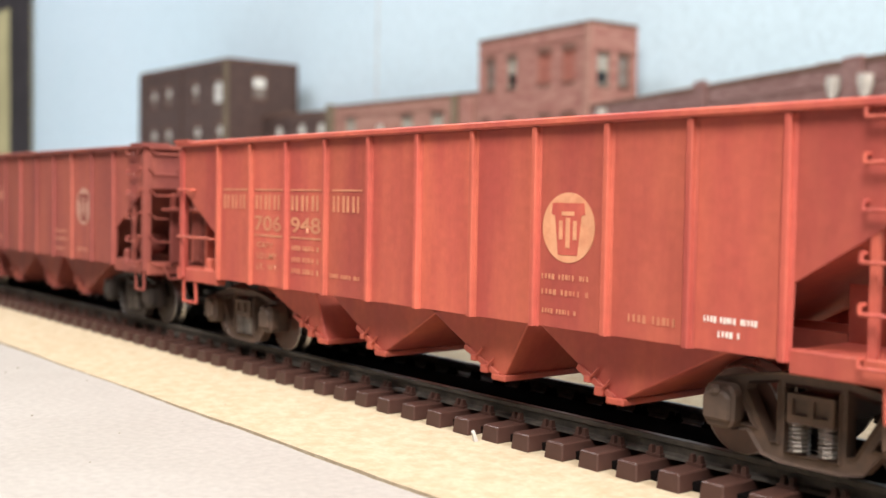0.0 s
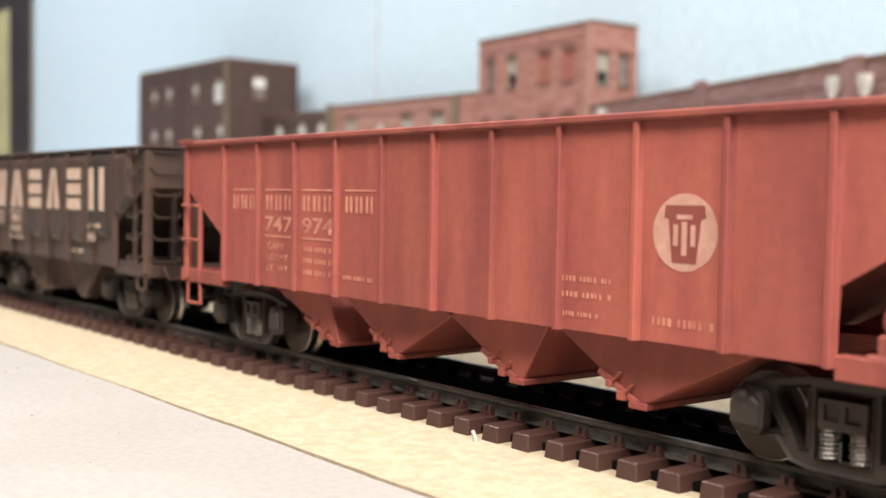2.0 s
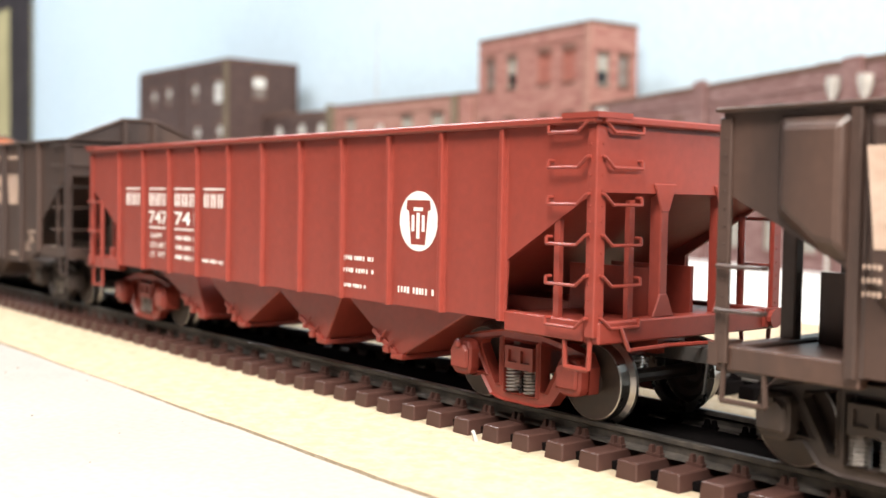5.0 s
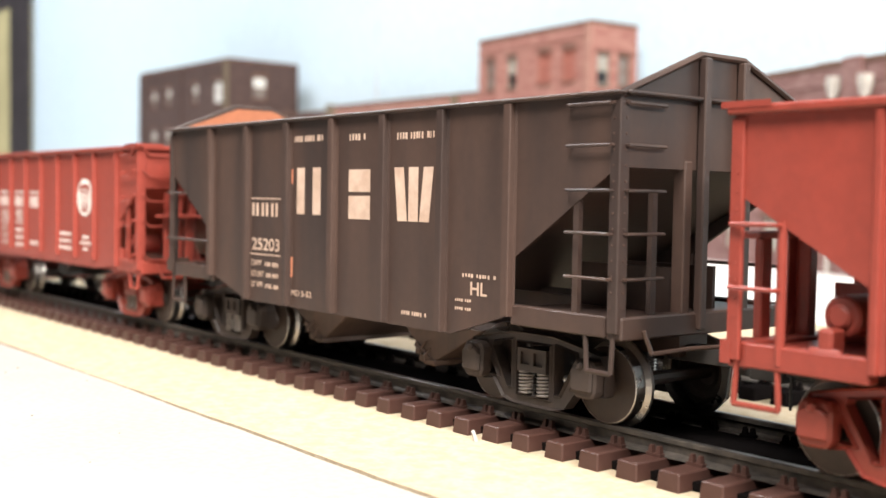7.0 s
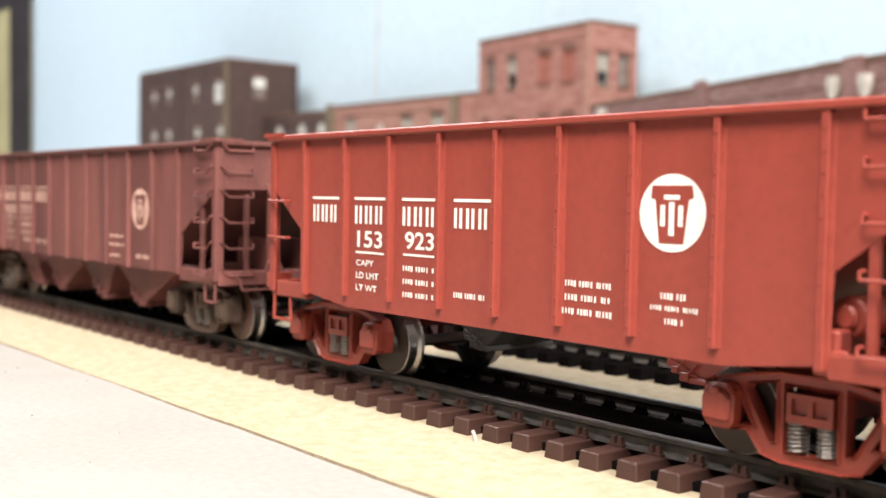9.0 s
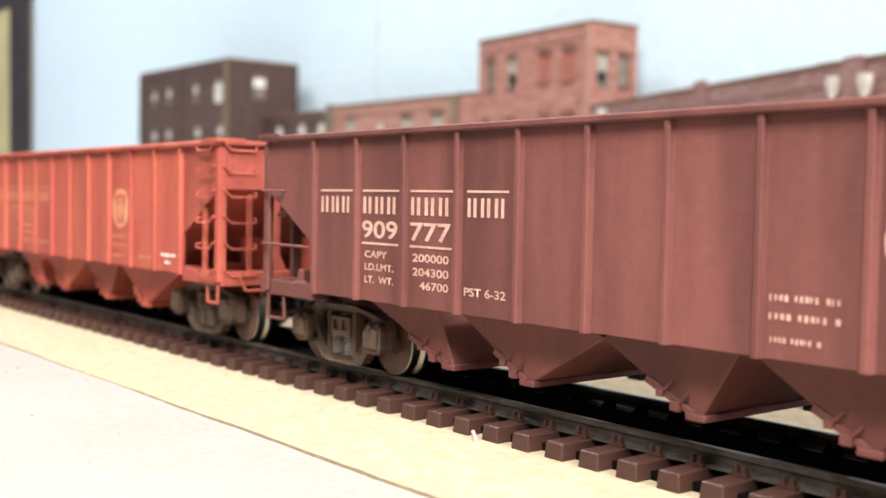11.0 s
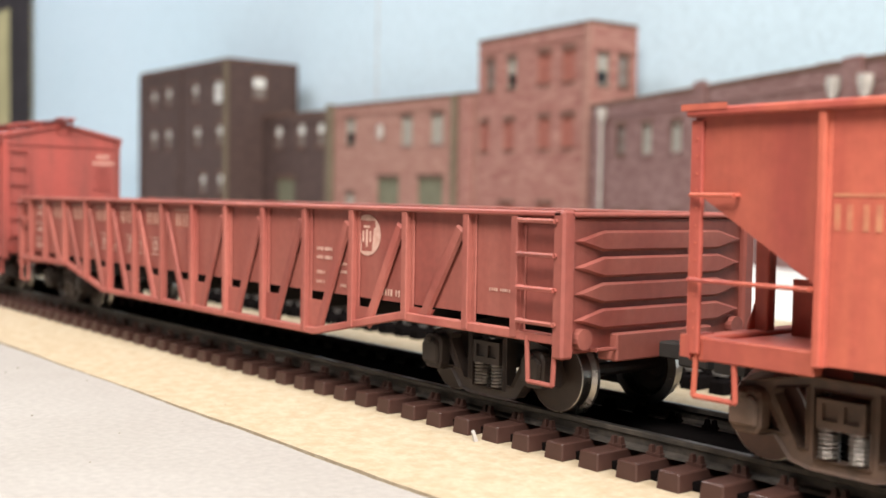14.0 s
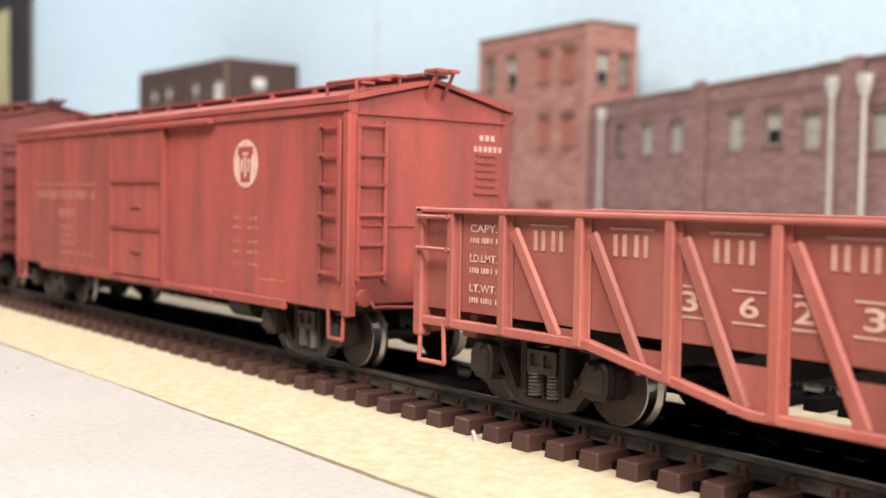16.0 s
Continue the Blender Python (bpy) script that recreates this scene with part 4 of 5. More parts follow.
    xe = h + 0.05
    bm = bmesh.new()
    for i in range(6):
        box(bm, xe, xe + 0.06, 1.5 + i * 1.15, 2.4 + i * 1.15, 32.6, 33.8)
    for i in range(9):
        box(bm, xe, xe + 0.06, -5.6 + i * 0.85, -5.0 + i * 0.85, 29.2, 29.7)
    part("lettering_bar", bm, LETTER_TAN, car)
    return car


def peaked_hopper(front, rear):
    """A tall two-bay hopper with ribs, a deeper middle and ends that rise to a peak."""
    car, h = car_base("peaked_end_hopper_car", front, rear, "faded black ribbed hopper car with peaked ends and cream painted name")
    w = 17.2
    p = PAINT_E
    xs = [-39.8 + 13.1 * k for k in range(7)]
    mid = [(38.8, 12.6), (27.5, 9.2), (-27.5, 9.2), (-38.8, 12.6)]
    hopper_body(car, h, w, 38.6, 12.8, (39.4, 19.6), p, mid, False)
    top_chord(car, h, w, 39.0, p, 0.5, False)
    for s in (-1, 1):
        bm = bmesh.new()
        prism_x(bm, [(-16.8, 38.6), (-4.0, 43.8), (4.0, 43.8), (16.8, 38.6)], *sorted((s * (h - 0.6), s * h)))
        part("peaked_end", bm, p, car, "peaked end plate")
        bm = bmesh.new()
        prism_x(bm, [(-16.2, 38.8), (-3.8, 43.5), (3.8, 43.5), (16.2, 38.8)], *sorted((s * (h - 0.9), s * (h - 0.64))))
        part("end_lining", bm, RUST, car, "rusty inner face of the end plate")
        bm = bmesh.new()
        for a, b in (((-17.2, 38.7), (-4.0, 44.0)), ((-4.0, 44.0), (4.0, 44.0)), ((4.0, 44.0), (17.2, 38.7))):
            rod(bm, (s * (h + 0.2), *a), (s * (h + 0.2), *b), 0.4, 6)
        part("end_chord", bm, p, car)
        for t in (-1, 1):
            bm = bmesh.new()
            box(bm, *sorted((s * (h + 0.1), s * (h + 1.2))), t * 3.6 - 0.6, t * 3.6 + 0.6, 12, 43.6)
            part("end_post", bm, p, car, bevel=0.15)
        for i, x in enumerate(xs):
            z0 = 12.6 if i in (0, 6) else 9.4
            me = rib_mesh(p, s, z0, 38.4, 1.4, 0.9)
            piece("side_rib", me, car, x, s * w, 0)
    chute(car, -25.5, -5.5, -15.0, 9.0, 2.9, PAINT_DUST, 10)
    chute(car, 6.5, 26.0, 14.5, 9.0, 2.9, PAINT_DUST, 10)
    for sx, sy in ((1, -1), (-1, 1)):
        ladder_corner(car, h, w, 39, (37.6, 33.0, 28.0, 23.2, 18.2), p, sx, sy, 13.4, 28.0, 7.0, 6.6, 0.0)
        grab_corner(car, h, w, (27.0, 18.6), p, -sx, sy, 13.4, 6.5, h - 39.4)
    drawgear(car, h, p)
    rivet_rows(car, h, w, 15, 38, p)
    for s in (-1, 1):
        truck(car, s * 39.6 - 1.5, GRIME)
    y = -w - 0.02
    block_shape("posts", -11.4, 24.0, 7.6, 7.2, y, LETTER_TAN, car)
    block_shape("twin", 2.4, 23.6, 8.0, 7.2, y, LETTER_TAN, car)
    block_shape("fan", 14.8, 23.6, 8.8, 7.4, y, LETTER_TAN, car)
    bars(text_row(-11.8, -3.4, 35.2, 36.4, 7, 0.2) + text_row(3.6, 8.0, 35.0, 36.2, 3, 0.2) + text_row(15.4, 24.0, 34.8, 36.0, 7, 0.2), y, LETTER_TAN, car)
    bars([(-25.6, -16.0, 26.2, 26.4), (-25.6, -16.0, 17.0, 17.2)] + name_row(-25.4, -16.0, 23.4, 25.6, ("posts", "knot", "posts")), y, LETTER_TAN, car)
    lettering("25203", -25.2, 17.8, 9.0, 2.0, y - 0.06, LETTER_TAN, car)
    lettering("CAPY", -25.4, 15.2, 3.4, 0.95, y - 0.06, LETTER_TAN, car)
    lettering("LD LMT", -25.4, 13.4, 4.2, 0.95, y - 0.06, LETTER_TAN, car)
    lettering("LT WT", -25.4, 11.6, 3.8, 0.95, y - 0.06, LETTER_TAN, car)
    bars(text_row(-21.0, -16.4, 15.2, 16.1, 5, 0.2) + text_row(-20.6, -16.4, 13.4, 14.3, 5, 0.2) + text_row(-20.8, -16.4, 11.6, 12.5, 4, 0.2)
         + text_row(17.0, 22.6, 10.8, 11.5, 6, 0.2) + text_row(30.0, 36.6, 16.8, 17.4, 6, 0.2)
         + text_row(28.6, 31.8, 13.6, 14.1, 4, 0.2) + text_row(28.6, 31.8, 12.5, 13.0, 4, 0.2), y, LETTER_TAN, car)
    lettering("MD 5-52", -12.4, 11.1, 6.0, 0.95, y - 0.06, LETTER_TAN, car)
    lettering("HL", 31.6, 14.6, 3.2, 1.7, y - 0.06, LETTER_TAN, car)
    bars([(-12.8, -12.3, 28.8, 31.0), (-12.7, -12.2, 14.0, 17.2)], y, LETTER_FADED, car)
    return car


def short_hopper(front, rear):
    """A clean two-bay hopper with nine riveted ribs a side."""
    car, h = car_base("short_hopper_car", front, rear, "clean oxide red two-bay hopper car with white lettering")
    w = 17.2
    p = PAINT_F
    hopper_body(car, h, w, 35.9, 12.0, (45.6, 20.6), p, mid=[(45.2, 12.0), (34, 10.6), (-34, 10.6), (-45.2, 12.0)])
    top_chord(car, h, w, 36.4, p)
    xs = [-45.4 + 11.15 * k for k in range(8)] + [44.8]
    for s in (-1, 1):
        for i, x in enumerate(xs):
            piece("side_rib", RIB_SHORT[s][0 if i in (0, 8) else 1], car, x, s * w, 0)
        bm = bmesh.new()
        for x in xs:
            for k in range(11):
                rod(bm, (x + 0.0, s * (w + 0.7), 13.4 + 2.05 * k), (x + 0.0, s * (w + 0.88), 13.4 + 2.05 * k), 0.13, 5)
        tagged(part("rivet_row", bm, p, car), kind="stuff")
    chute(car, 12.0, 31.0, 22.0, 10.8, 6.0, p, 6.0)
    chute(car, -25.0, -9.0, -16.0, 10.8, 5.4, DARK, 6.0)
    for sx, sy in ((1, -1), (-1, 1)):
        ladder_corner(car, h, w, 36, (34.4, 30.2, 25.2, 20.2, 13.4), p, sx, sy, 12.6)
        grab_corner(car, h, w, (26.0, 20.2), p, -sx, sy, 13.0)
    drawgear(car, h, p)
    rivet_rows(car, h, w, 14, 35, p)
    brake_gear(car, h, 1, p, -7.4, 30.8, 22.6)
    for s in (-1, 1):
        truck(car, s * 42.0 - 1.4, PAINT_F)
    y = -w - 0.02
    spans = []
    for a, b, n in ((-43.4, -36.2, 0), (-32.0, -24.4, 1), (-20.4, -12.6, 2), (-9.2, -1.9, 3)):
        spans += [(a, b, 26.4, 26.8)] + name_row(a, b, 23.0, 25.6, NAME[n])
    spans += [(-31.6, -24.6, 18.7, 19.0), (-20.0, -12.9, 18.9, 19.2)]
    for z in (16.8, 15.0, 13.2):
        spans += text_row(-20.0, -13.0, z, z + 0.9, 6, 0.2)
    spans += text_row(-8.9, -2.6, 14.0, 14.9, 7, 0.2) + text_row(11.4, 18.6, 17.0, 17.9, 8, 0.2) + text_row(11.4, 18.6, 15.4, 16.3, 7, 0.2) + text_row(11.0, 18.8, 13.8, 14.7, 8, 0.2)
    spans += text_row(25.6, 29.0, 16.6, 17.5, 4, 0.2) + text_row(24.2, 30.6, 15.4, 16.1, 8, 0.2) + text_row(26.2, 28.8, 14.0, 14.8, 3, 0.2)
    bars(spans, y, LETTER, car)
    lettering("153", -31.2, 19.6, 6.2, 2.4, y - 0.06, LETTER, car)
    lettering("923", -19.6, 19.8, 6.4, 2.4, y - 0.06, LETTER, car)
    lettering("CAPY", -31.4, 16.9, 4.4, 0.9, y - 0.06, LETTER, car)
    lettering("LD LMT", -31.4, 15.1, 5.6, 0.9, y - 0.06, LETTER, car)
    lettering("LT WT", -31.4, 13.3, 5.2, 0.9, y - 0.06, LETTER, car)
    emblem(26.8, 25.7, 4.4, 4.1, y, p, LETTER, car)
    return car


RIB_SHORT = {s: (rib_mesh(PAINT_F, s, 11.6, 35.4, 1.0, 0.75), rib_mesh(PAINT_F, s, 12.3, 35.4, 0.9, 0.75)) for s in (-1, 1)}


def gondola(front, rear):
    """A long low gondola with posts and diagonal braces outside its sides and a fish-bellied sill."""
    car, h = car_base("gondola_car", front, rear, "dull red composite gondola car with diagonal side braces")
    w = 16.8
    p = PAINT_I
    posts = [-0.1 + 13.05 * k for k in range(-6, 7)]

    def belly(x):
        a = abs(x)
        return 5.7 if a < 42 else 10.0 if a > 64 else 5.7 + 4.3 * (a - 42) / 22

    for s in (-1, 1):
        part("side_sheet", boxed(-h, h, *sorted((s * (w - 0.6), s * w)), 12.3, 25.0), p, car, "dusty red steel side sheet")
        bm = bmesh.new()
        prism(bm, [(-h, 11.2), (-64, 11.2), (-42, 6.75), (42, 6.75), (64, 11.2), (h, 11.2), (h, 10.0), (64, 10.0), (42, 5.7), (-42, 5.7), (-64, 10.0), (-h, 10.0)], *sorted((s * (w - 0.2), s * (w + 0.95))))
        part("side_sill", bm, p, car, bevel=0.15)
        part("top_chord", boxed(-h - 0.4, h + 0.4, *sorted((s * (w - 0.6), s * (w + 1.2))), 24.9, 25.6), p, car, bevel=0.2)
        for x in posts + [-88.4, 87.4]:
            bm = bmesh.new()
            z0 = belly(x) + 0.2
            box(bm, x - 0.6, x + 0.6, *sorted((s * w, s * (w + 1.1))), z0, 24.95)
            box(bm, x - 1.3, x + 1.3, *sorted((s * (w + 0.01), s * (w + 0.3))), z0 + 0.6, 24.9)
            part("side_post", bm, p, car, bevel=0.12)
        for a, b in zip(posts, posts[1:]):
            bm = bmesh.new()
            m = (a + b) / 2
            if m < 0:
                q = ((a + 1.5, 23.2), (b - 3.6, belly(b) + 0.6))
            else:
                q = ((b - 1.5, 23.2), (a + 3.6, belly(a) + 0.6))
            beam(bm, q[0], q[1], 1.9, *sorted((s * (w + 0.05), s * (w + 0.75))))
            part("diagonal_brace", bm, p, car, bevel=0.4)
            e, f = (b, -1) if m < 0 else (a, 1)
            bm = bmesh.new()
            top = max(11.0, belly(e) + 2.0)
            ring = [(e + f * 0.6, belly(e) + 0.4), (e + f * 0.6, top), (e + f * 5.8, top), (e + f * 4.7, belly(e + f * 4.7) + 0.4)]
            prism(bm, ring if f > 0 else ring[::-1], *sorted((s * (w + 0.05), s * (w + 0.4))))
            part("gusset_plate", bm, p, car)
        bm = bmesh.new()
        box(bm, *sorted((s * (h - 0.6), s * h)), -w, w, 8.8, 25.0)
        part("end_sheet", bm, p, car, "corrugated end sheet", bevel=0.3)
        for z in (12.9, 16.0, 19.1, 22.2):
            bm = bmesh.new()
            prism_x(bm, [(-w + 1, z - 0.1), (-w + 6, z + 1.15), (w - 6, z + 1.15), (w - 1, z - 0.1), (w - 6, z - 1.35), (-w + 6, z - 1.35)], *sorted((s * h, s * (h + 0.6))))
            part("corrugation", bm, p, car, bevel=0.55)
        part("end_chord", boxed(*sorted((s * (h - 0.4), s * (h + 0.9))), -w, w, 24.9, 25.5), p, car, bevel=0.2)
        part("end_sill", boxed(*sorted((s * (h - 2), s * (h + 1.2))), -9, 9, 7.6, 11), p, car, bevel=0.2)
        for t in (-1, 1):
            bm = bmesh.new()
            box(bm, *sorted((s * (h - 1.0), s * (h + 0.9))), *sorted((t * (w - 0.8), t * (w + 1.2))), 8.4, 25.7)
            part("corner_post", bm, p, car, bevel=0.3)
            bm = bmesh.new()
            y = t * (w - 2.4)
            rod(bm, (s * h, y, 10.6), (s * (h + 1.1), y, 10.6), 1.25, 14)
            part("push_pole_pocket", bm, p, car)
            bm = bmesh.new()
            rung_end(bm, s * h, t * (w - 4.5), t * (w - 10.5), 9.2, 0.26, 0.0, s)
            part("end_grab_iron", bm, p, car)
            for z in ((12.4, 16.4, 20.4, 24.4) if s * t < 0 else (20.2, 24.4)):
                bm = bmesh.new()
                rung(bm, s * (h - 6.6), s * (h - 0.4), t * (w + 0.6), z, 0.3, 0.0, t)
                part("ladder_rung", bm, p, car)
            stirrup(car, s * (h - 5.4), s * (h - 0.6), t * (w + 0.8), 9.6, 5.2, p)
    part("floor_deck", boxed(-h + 0.8, h - 0.8, -w + 0.8, w - 0.8, 12.5, 13.3), DARK, car)
    part("centre_sill", boxed(-h + 4, h - 4, -3.2, 3.2, 7.8, 12.4), DARK, car)
    for x in posts[1:-1]:
        part("cross_bearer", boxed(x - 0.5, x + 0.5, -w, w, 9.6, 12.4), DARK, car)
    for s in (-1, 1):
        bm = bmesh.new()
        box(bm, *sorted((s * (h - 6), s * (h + 5.4))), -1.3, 1.3, 7.6, 9.6)
        box(bm, *sorted((s * (h + 4.2), s * (h + 8.6))), -1.4, 1.4, 6.9, 10.3)
        part("coupler", bm, DARK, car, "knuckle coupler", bevel=0.2)
        truck(car, s * 76.5, GRIME)
    y = -w - 0.05
    spans = []
    for i, x in enumerate((-74.2, -61.4, -47.8, -34.6, -21.6, -8.6)):
        spans += [(x, x + 6.4, 23.7, 23.95)] + name_row(x + 0.4, x + 6.4, 20.8, 23.2, NAME[i % 4][:2])
    bars(spans, y, LETTER_PALE, car)
    for ch, x in zip("362390", (-51.2, -43.9, -37.7, -30.6, -24.6, -18.3)):
        lettering(ch, x, 15.6, 2.2, 2.1, y - 0.06, LETTER_GON, car)
        bars([(x - 0.9, x + 3.0, 14.9, 15.1), (x - 0.9, x + 3.0, 18.1, 18.3)], y, LETTER_GON, car)
    rows = []
    for word, z in (("CAPY.", 22.6), ("LD.LMT.", 18.8), ("LT.WT.", 15.0)):
        lettering(word, -85.4, z, 5.2, 1.0, y - 0.06, LETTER_GON, car)
        rows += text_row(-85.4, -80.0, z - 1.4, z - 0.5, 6, 0.2)
    rows += text_row(41.6, 46.0, 18.6, 19.3, 5, 0.2) + text_row(41.6, 46.0, 17.3, 18.0, 5, 0.2) + text_row(41.6, 44.0, 15.0, 15.7, 3, 0.2) + text_row(41.6, 44.0, 13.6, 14.2, 3, 0.2)
    rows += text_row(48.2, 51.6, 16.6, 17.2, 4, 0.2) + text_row(48.2, 51.6, 15.4, 16.0, 4, 0.2) + text_row(48.2, 51.6, 13.4, 14.0, 4, 0.2)
    rows += text_row(59.0, 64.0, 13.0, 14.2, 4, 0.2) + text_row(82.0, 86.0, 15.4, 15.9, 5, 0.2)
    bars(rows, y, LETTER_GON, car)
    emblem(55.0, 21.4, 3.3, 2.95, y, p, LETTER_GON, car)
    return car


def boxcar(front, rear, label, p, lift=0.0):
    """A steel boxcar with a sliding door, ladders, a low peaked roof and a running board."""
    car, h = car_base("boxcar", front, rear, label)
    w = 15.8
    ze, zp = 41.2 + lift, 45.0 + lift
    for s in (-1, 1):
        part("side_sheet", boxed(-h, h, *sorted((s * (w - 0.6), s * w)), 9.6, ze), p, car, "weathered red steel side")
        bm = bmesh.new()
        prism_x(bm, [(-w + 0.6, 10.6), (w - 0.6, 10.6), (w - 0.6, ze), (0, zp - 0.6), (-w + 0.6, ze)], *sorted((s * (h - 0.6), s * h)))
        part("end_wall", bm, p, car, "flat steel end with a seam")
        part("end_seam", boxed(*sorted((s * h, s * (h + 0.25))), -w, w, 22.4, 22.9), p, car)
        part("fascia", boxed(*sorted((s * h, s * (h + 0.4))), -w + 0.4, w - 0.4, 39.2, 39.5), p, car)
        bm = bmesh.new()
        hull8(bm, [(-h - 0.8, s * (w + 0.7), ze - 0.2), (h + 0.8, s * (w + 0.7), ze - 0.2), (h + 0.8, 0, zp - 0.2), (-h - 0.8, 0, zp - 0.2)],
              [(-h - 0.8, s * (w + 0.7), ze + 0.7), (h + 0.8, s * (w + 0.7), ze + 0.7), (h + 0.8, 0, zp + 0.5), (-h - 0.8, 0, zp + 0.5)])
        part("roof", bm, p, car, "low peaked steel roof")
        part("eave_strip", boxed(-h - 0.5, h + 0.5, *sorted((s * (w + 0.02), s * (w + 0.5))), 39.6, ze - 0.2), p, car, bevel=0.15)
        part("sill_strip", boxed(-h + 18, h - 18, *sorted((s * (w - 0.4), s * (w + 0.3))), 8.4, 10.0), p, car, bevel=0.15)
        for t in (-1, 1):
            bm = bmesh.new()
            box(bm, *sorted((s * (h - 1.4), s * (h + 0.3))), *sorted((t * (w - 1.4), t * (w + 0.3))), 8.8, ze)
            part("corner_post", bm, p, car, bevel=0.2)
        t = -s
        for x0, x1 in ((h - 7.6, h - 7.0), (h - 2.2, h - 1.6)):
            part("ladder_stile", boxed(*sorted((s * x0, s * x1)), *sorted((t * (w + 0.3), t * (w + 0.8))), 14.2, 38.4), p, car)
        for z in (15.0, 19.5, 24.0, 28.5, 33.0, 37.4):
            part("ladder_rung", boxed(*sorted((s * (h - 7.4), s * (h - 1.8))), *sorted((t * (w + 0.5), t * (w + 0.9))), z, z + 0.5), p, car)
            part("ladder_rung", boxed(*sorted((s * (h + 0.5), s * (h + 0.9))), *sorted((t * (w - 1.2), t * (w - 6.4))), z, z + 0.5), p, car)
        for y0, y1 in ((w - 1.6, w - 1.0), (w - 6.6, w - 6.0)):
            part("ladder_stile", boxed(*sorted((s * (h + 0.3), s * (h + 0.8))), *sorted((t * y0, t * y1)), 14.2, 38.4), p, car)
        for t in (-1, 1):
            stirrup(car, s * (h - 5.6), s * (h - 1.2), t * (w - 0.2), 9.6, 5.2, p)
        bm = bmesh.new()
        for y0 in (-2.2, 0.5):
            box(bm, *sorted((s * (h + 0.2), s * (h + 3.6))), y0, y0 + 1.8, 46.3 + lift, 46.8 + lift)
        rod(bm, (s * (h + 0.3), -1.6, 42.6), (s * (h + 2.8), -1.6, 46.3), 0.3)
        rod(bm, (s * (h + 0.3), 1.6, 42.6), (s * (h + 2.8), 1.6, 46.3), 0.3)
        part("roof_end_platform", bm, p, car)
        bm = bmesh.new()
        for z in (30.2, 31.4, 32.6, 33.8, 28.9):
            box(bm, *sorted((s * h, s * (h + 0.3))), 8.8, 13.0, z, z + 0.45)
        box(bm, *sorted((s * h, s * (h + 0.4))), 8.4, 13.6, 27.6, 28.1)
        tagged(part("end_placard", bm, p, car), kind="stuff")
        bm = bmesh.new()
        wire(bm, [(s * (h + 0.4), -12.5, 12.2), (s * (h + 1.6), -12.0, 10.2), (s * (h + 1.6), -9.5, 10.2), (s * (h + 3.4), 0, 9.8)], 0.26)
        rod(bm, (s * (h + 0.2), -13.4, 11.6), (s * (h + 1.2), -13.4, 11.6), 1.3, 12)
        part("uncoupling_lever", bm, p, car)
        bm = bmesh.new()
        box(bm, *sorted((s * (h - 6), s * (h + 5.4))), -1.3, 1.3, 7.6, 9.6)
        box(bm, *sorted((s * (h + 4.2), s * (h + 8.6))), -1.4, 1.4, 6.9, 10.3)
        part("coupler", bm, DARK, car, "knuckle coupler", bevel=0.2)
        truck(car, s * 59.0, GRIME)
    bm = bmesh.new()
    for y0 in (-2.6, -0.8, 1.0):
        box(bm, -h - 0.2, h + 0.2, y0, y0 + 1.6, 45.75 + lift, 46.25 + lift)
    part("running_board", bm, p, car, "three-plank running board")
    for x in (-60, -45, -30, -15, 0, 15, 30, 45, 60):
        part("running_board_saddle", boxed(x - 0.5, x + 0.5, -3, 3, 44.8 + lift, 45.74 + lift), p, car)
    bm = bmesh.new()
    wire(bm, [(h - 1, -6, 44.0 + lift), (h - 1, -6, 45.6 + lift), (h - 1, -14, 44.4 + lift), (h - 9, -14, 44.4 + lift), (h - 9, -14, 42.2 + lift)], 0.28)
    wire(bm, [(h - 1, -14, 44.4 + lift), (h - 1, -14, 42.2 + lift)], 0.28)
    for y0 in (-5, -8, -11):
        box(bm, h - 8, h - 0.5, y0 - 2.4, y0, 43.9 + lift + 0.24 * (y0 + 11), 44.3 + lift + 0.24 * (y0 + 11))
    part("roof_grab_iron", bm, p, car)
    part("underframe", boxed(-h + 2, h - 2, -w + 1, w - 1, 9.2, 10.4), DARK, car)
    part("centre_sill", boxed(-h + 4, h - 4, -3, 3, 6.6, 9.4), DARK, car)
    bm = bmesh.new()
    rod(bm, (30, -9, 7.0), (38, -9, 7.0), 2.4, 16)
    part("air_reservoir", bm, DARK, car)
    d = part("sliding_door", boxed(-12.4, 12.4, -w - 0.9, -w - 0.1, 10.0, 39.4), p, car, "closed sliding steel door", bevel=0.2)
    for z in (19.6, 29.0):
        part("door_batten", boxed(-12.0, 12.0, -w - 1.3, -w - 0.9, z, z + 0.8), p, d)
    for z in (24.0, 15.0):
        part("door_handle", boxed(-2.0, 3.0, -w - 1.3, -w - 0.9, z, z + 0.5), p, d)
    for x in (-12.8, 12.2):
        part("door_post", boxed(x, x + 0.8, -w - 1.2, -w, 9.6, 39.6), p, car)
    part("door_track", boxed(-13, 33, -w - 1.5, -w, 39.4, 40.4), p, car, bevel=0.15)
    part("door_track", boxed(-13, 33, -w - 1.0, -w, 8.8, 9.7), p, car, bevel=0.15)
    y = -w - 0.02
    emblem(44.2, 32.2, 4.3, 4.1, y, p, LETTER_GON, car)
    rows = [(-62, -22, 28.4, 28.8)] + text_row(-61, -23, 25.2, 27.6, 12, 0.3)
    rows += text_row(-46, -36, 21.0, 23.4, 6, 0.25) + text_row(-45, -36, 18.4, 19.2, 5, 0.2) + text_row(-45, -36, 16.6, 17.4, 5, 0.2) + text_row(-45, -36, 14.8, 15.6, 5, 0.2) + text_row(-45, -24, 12.6, 13.3, 10, 0.2)
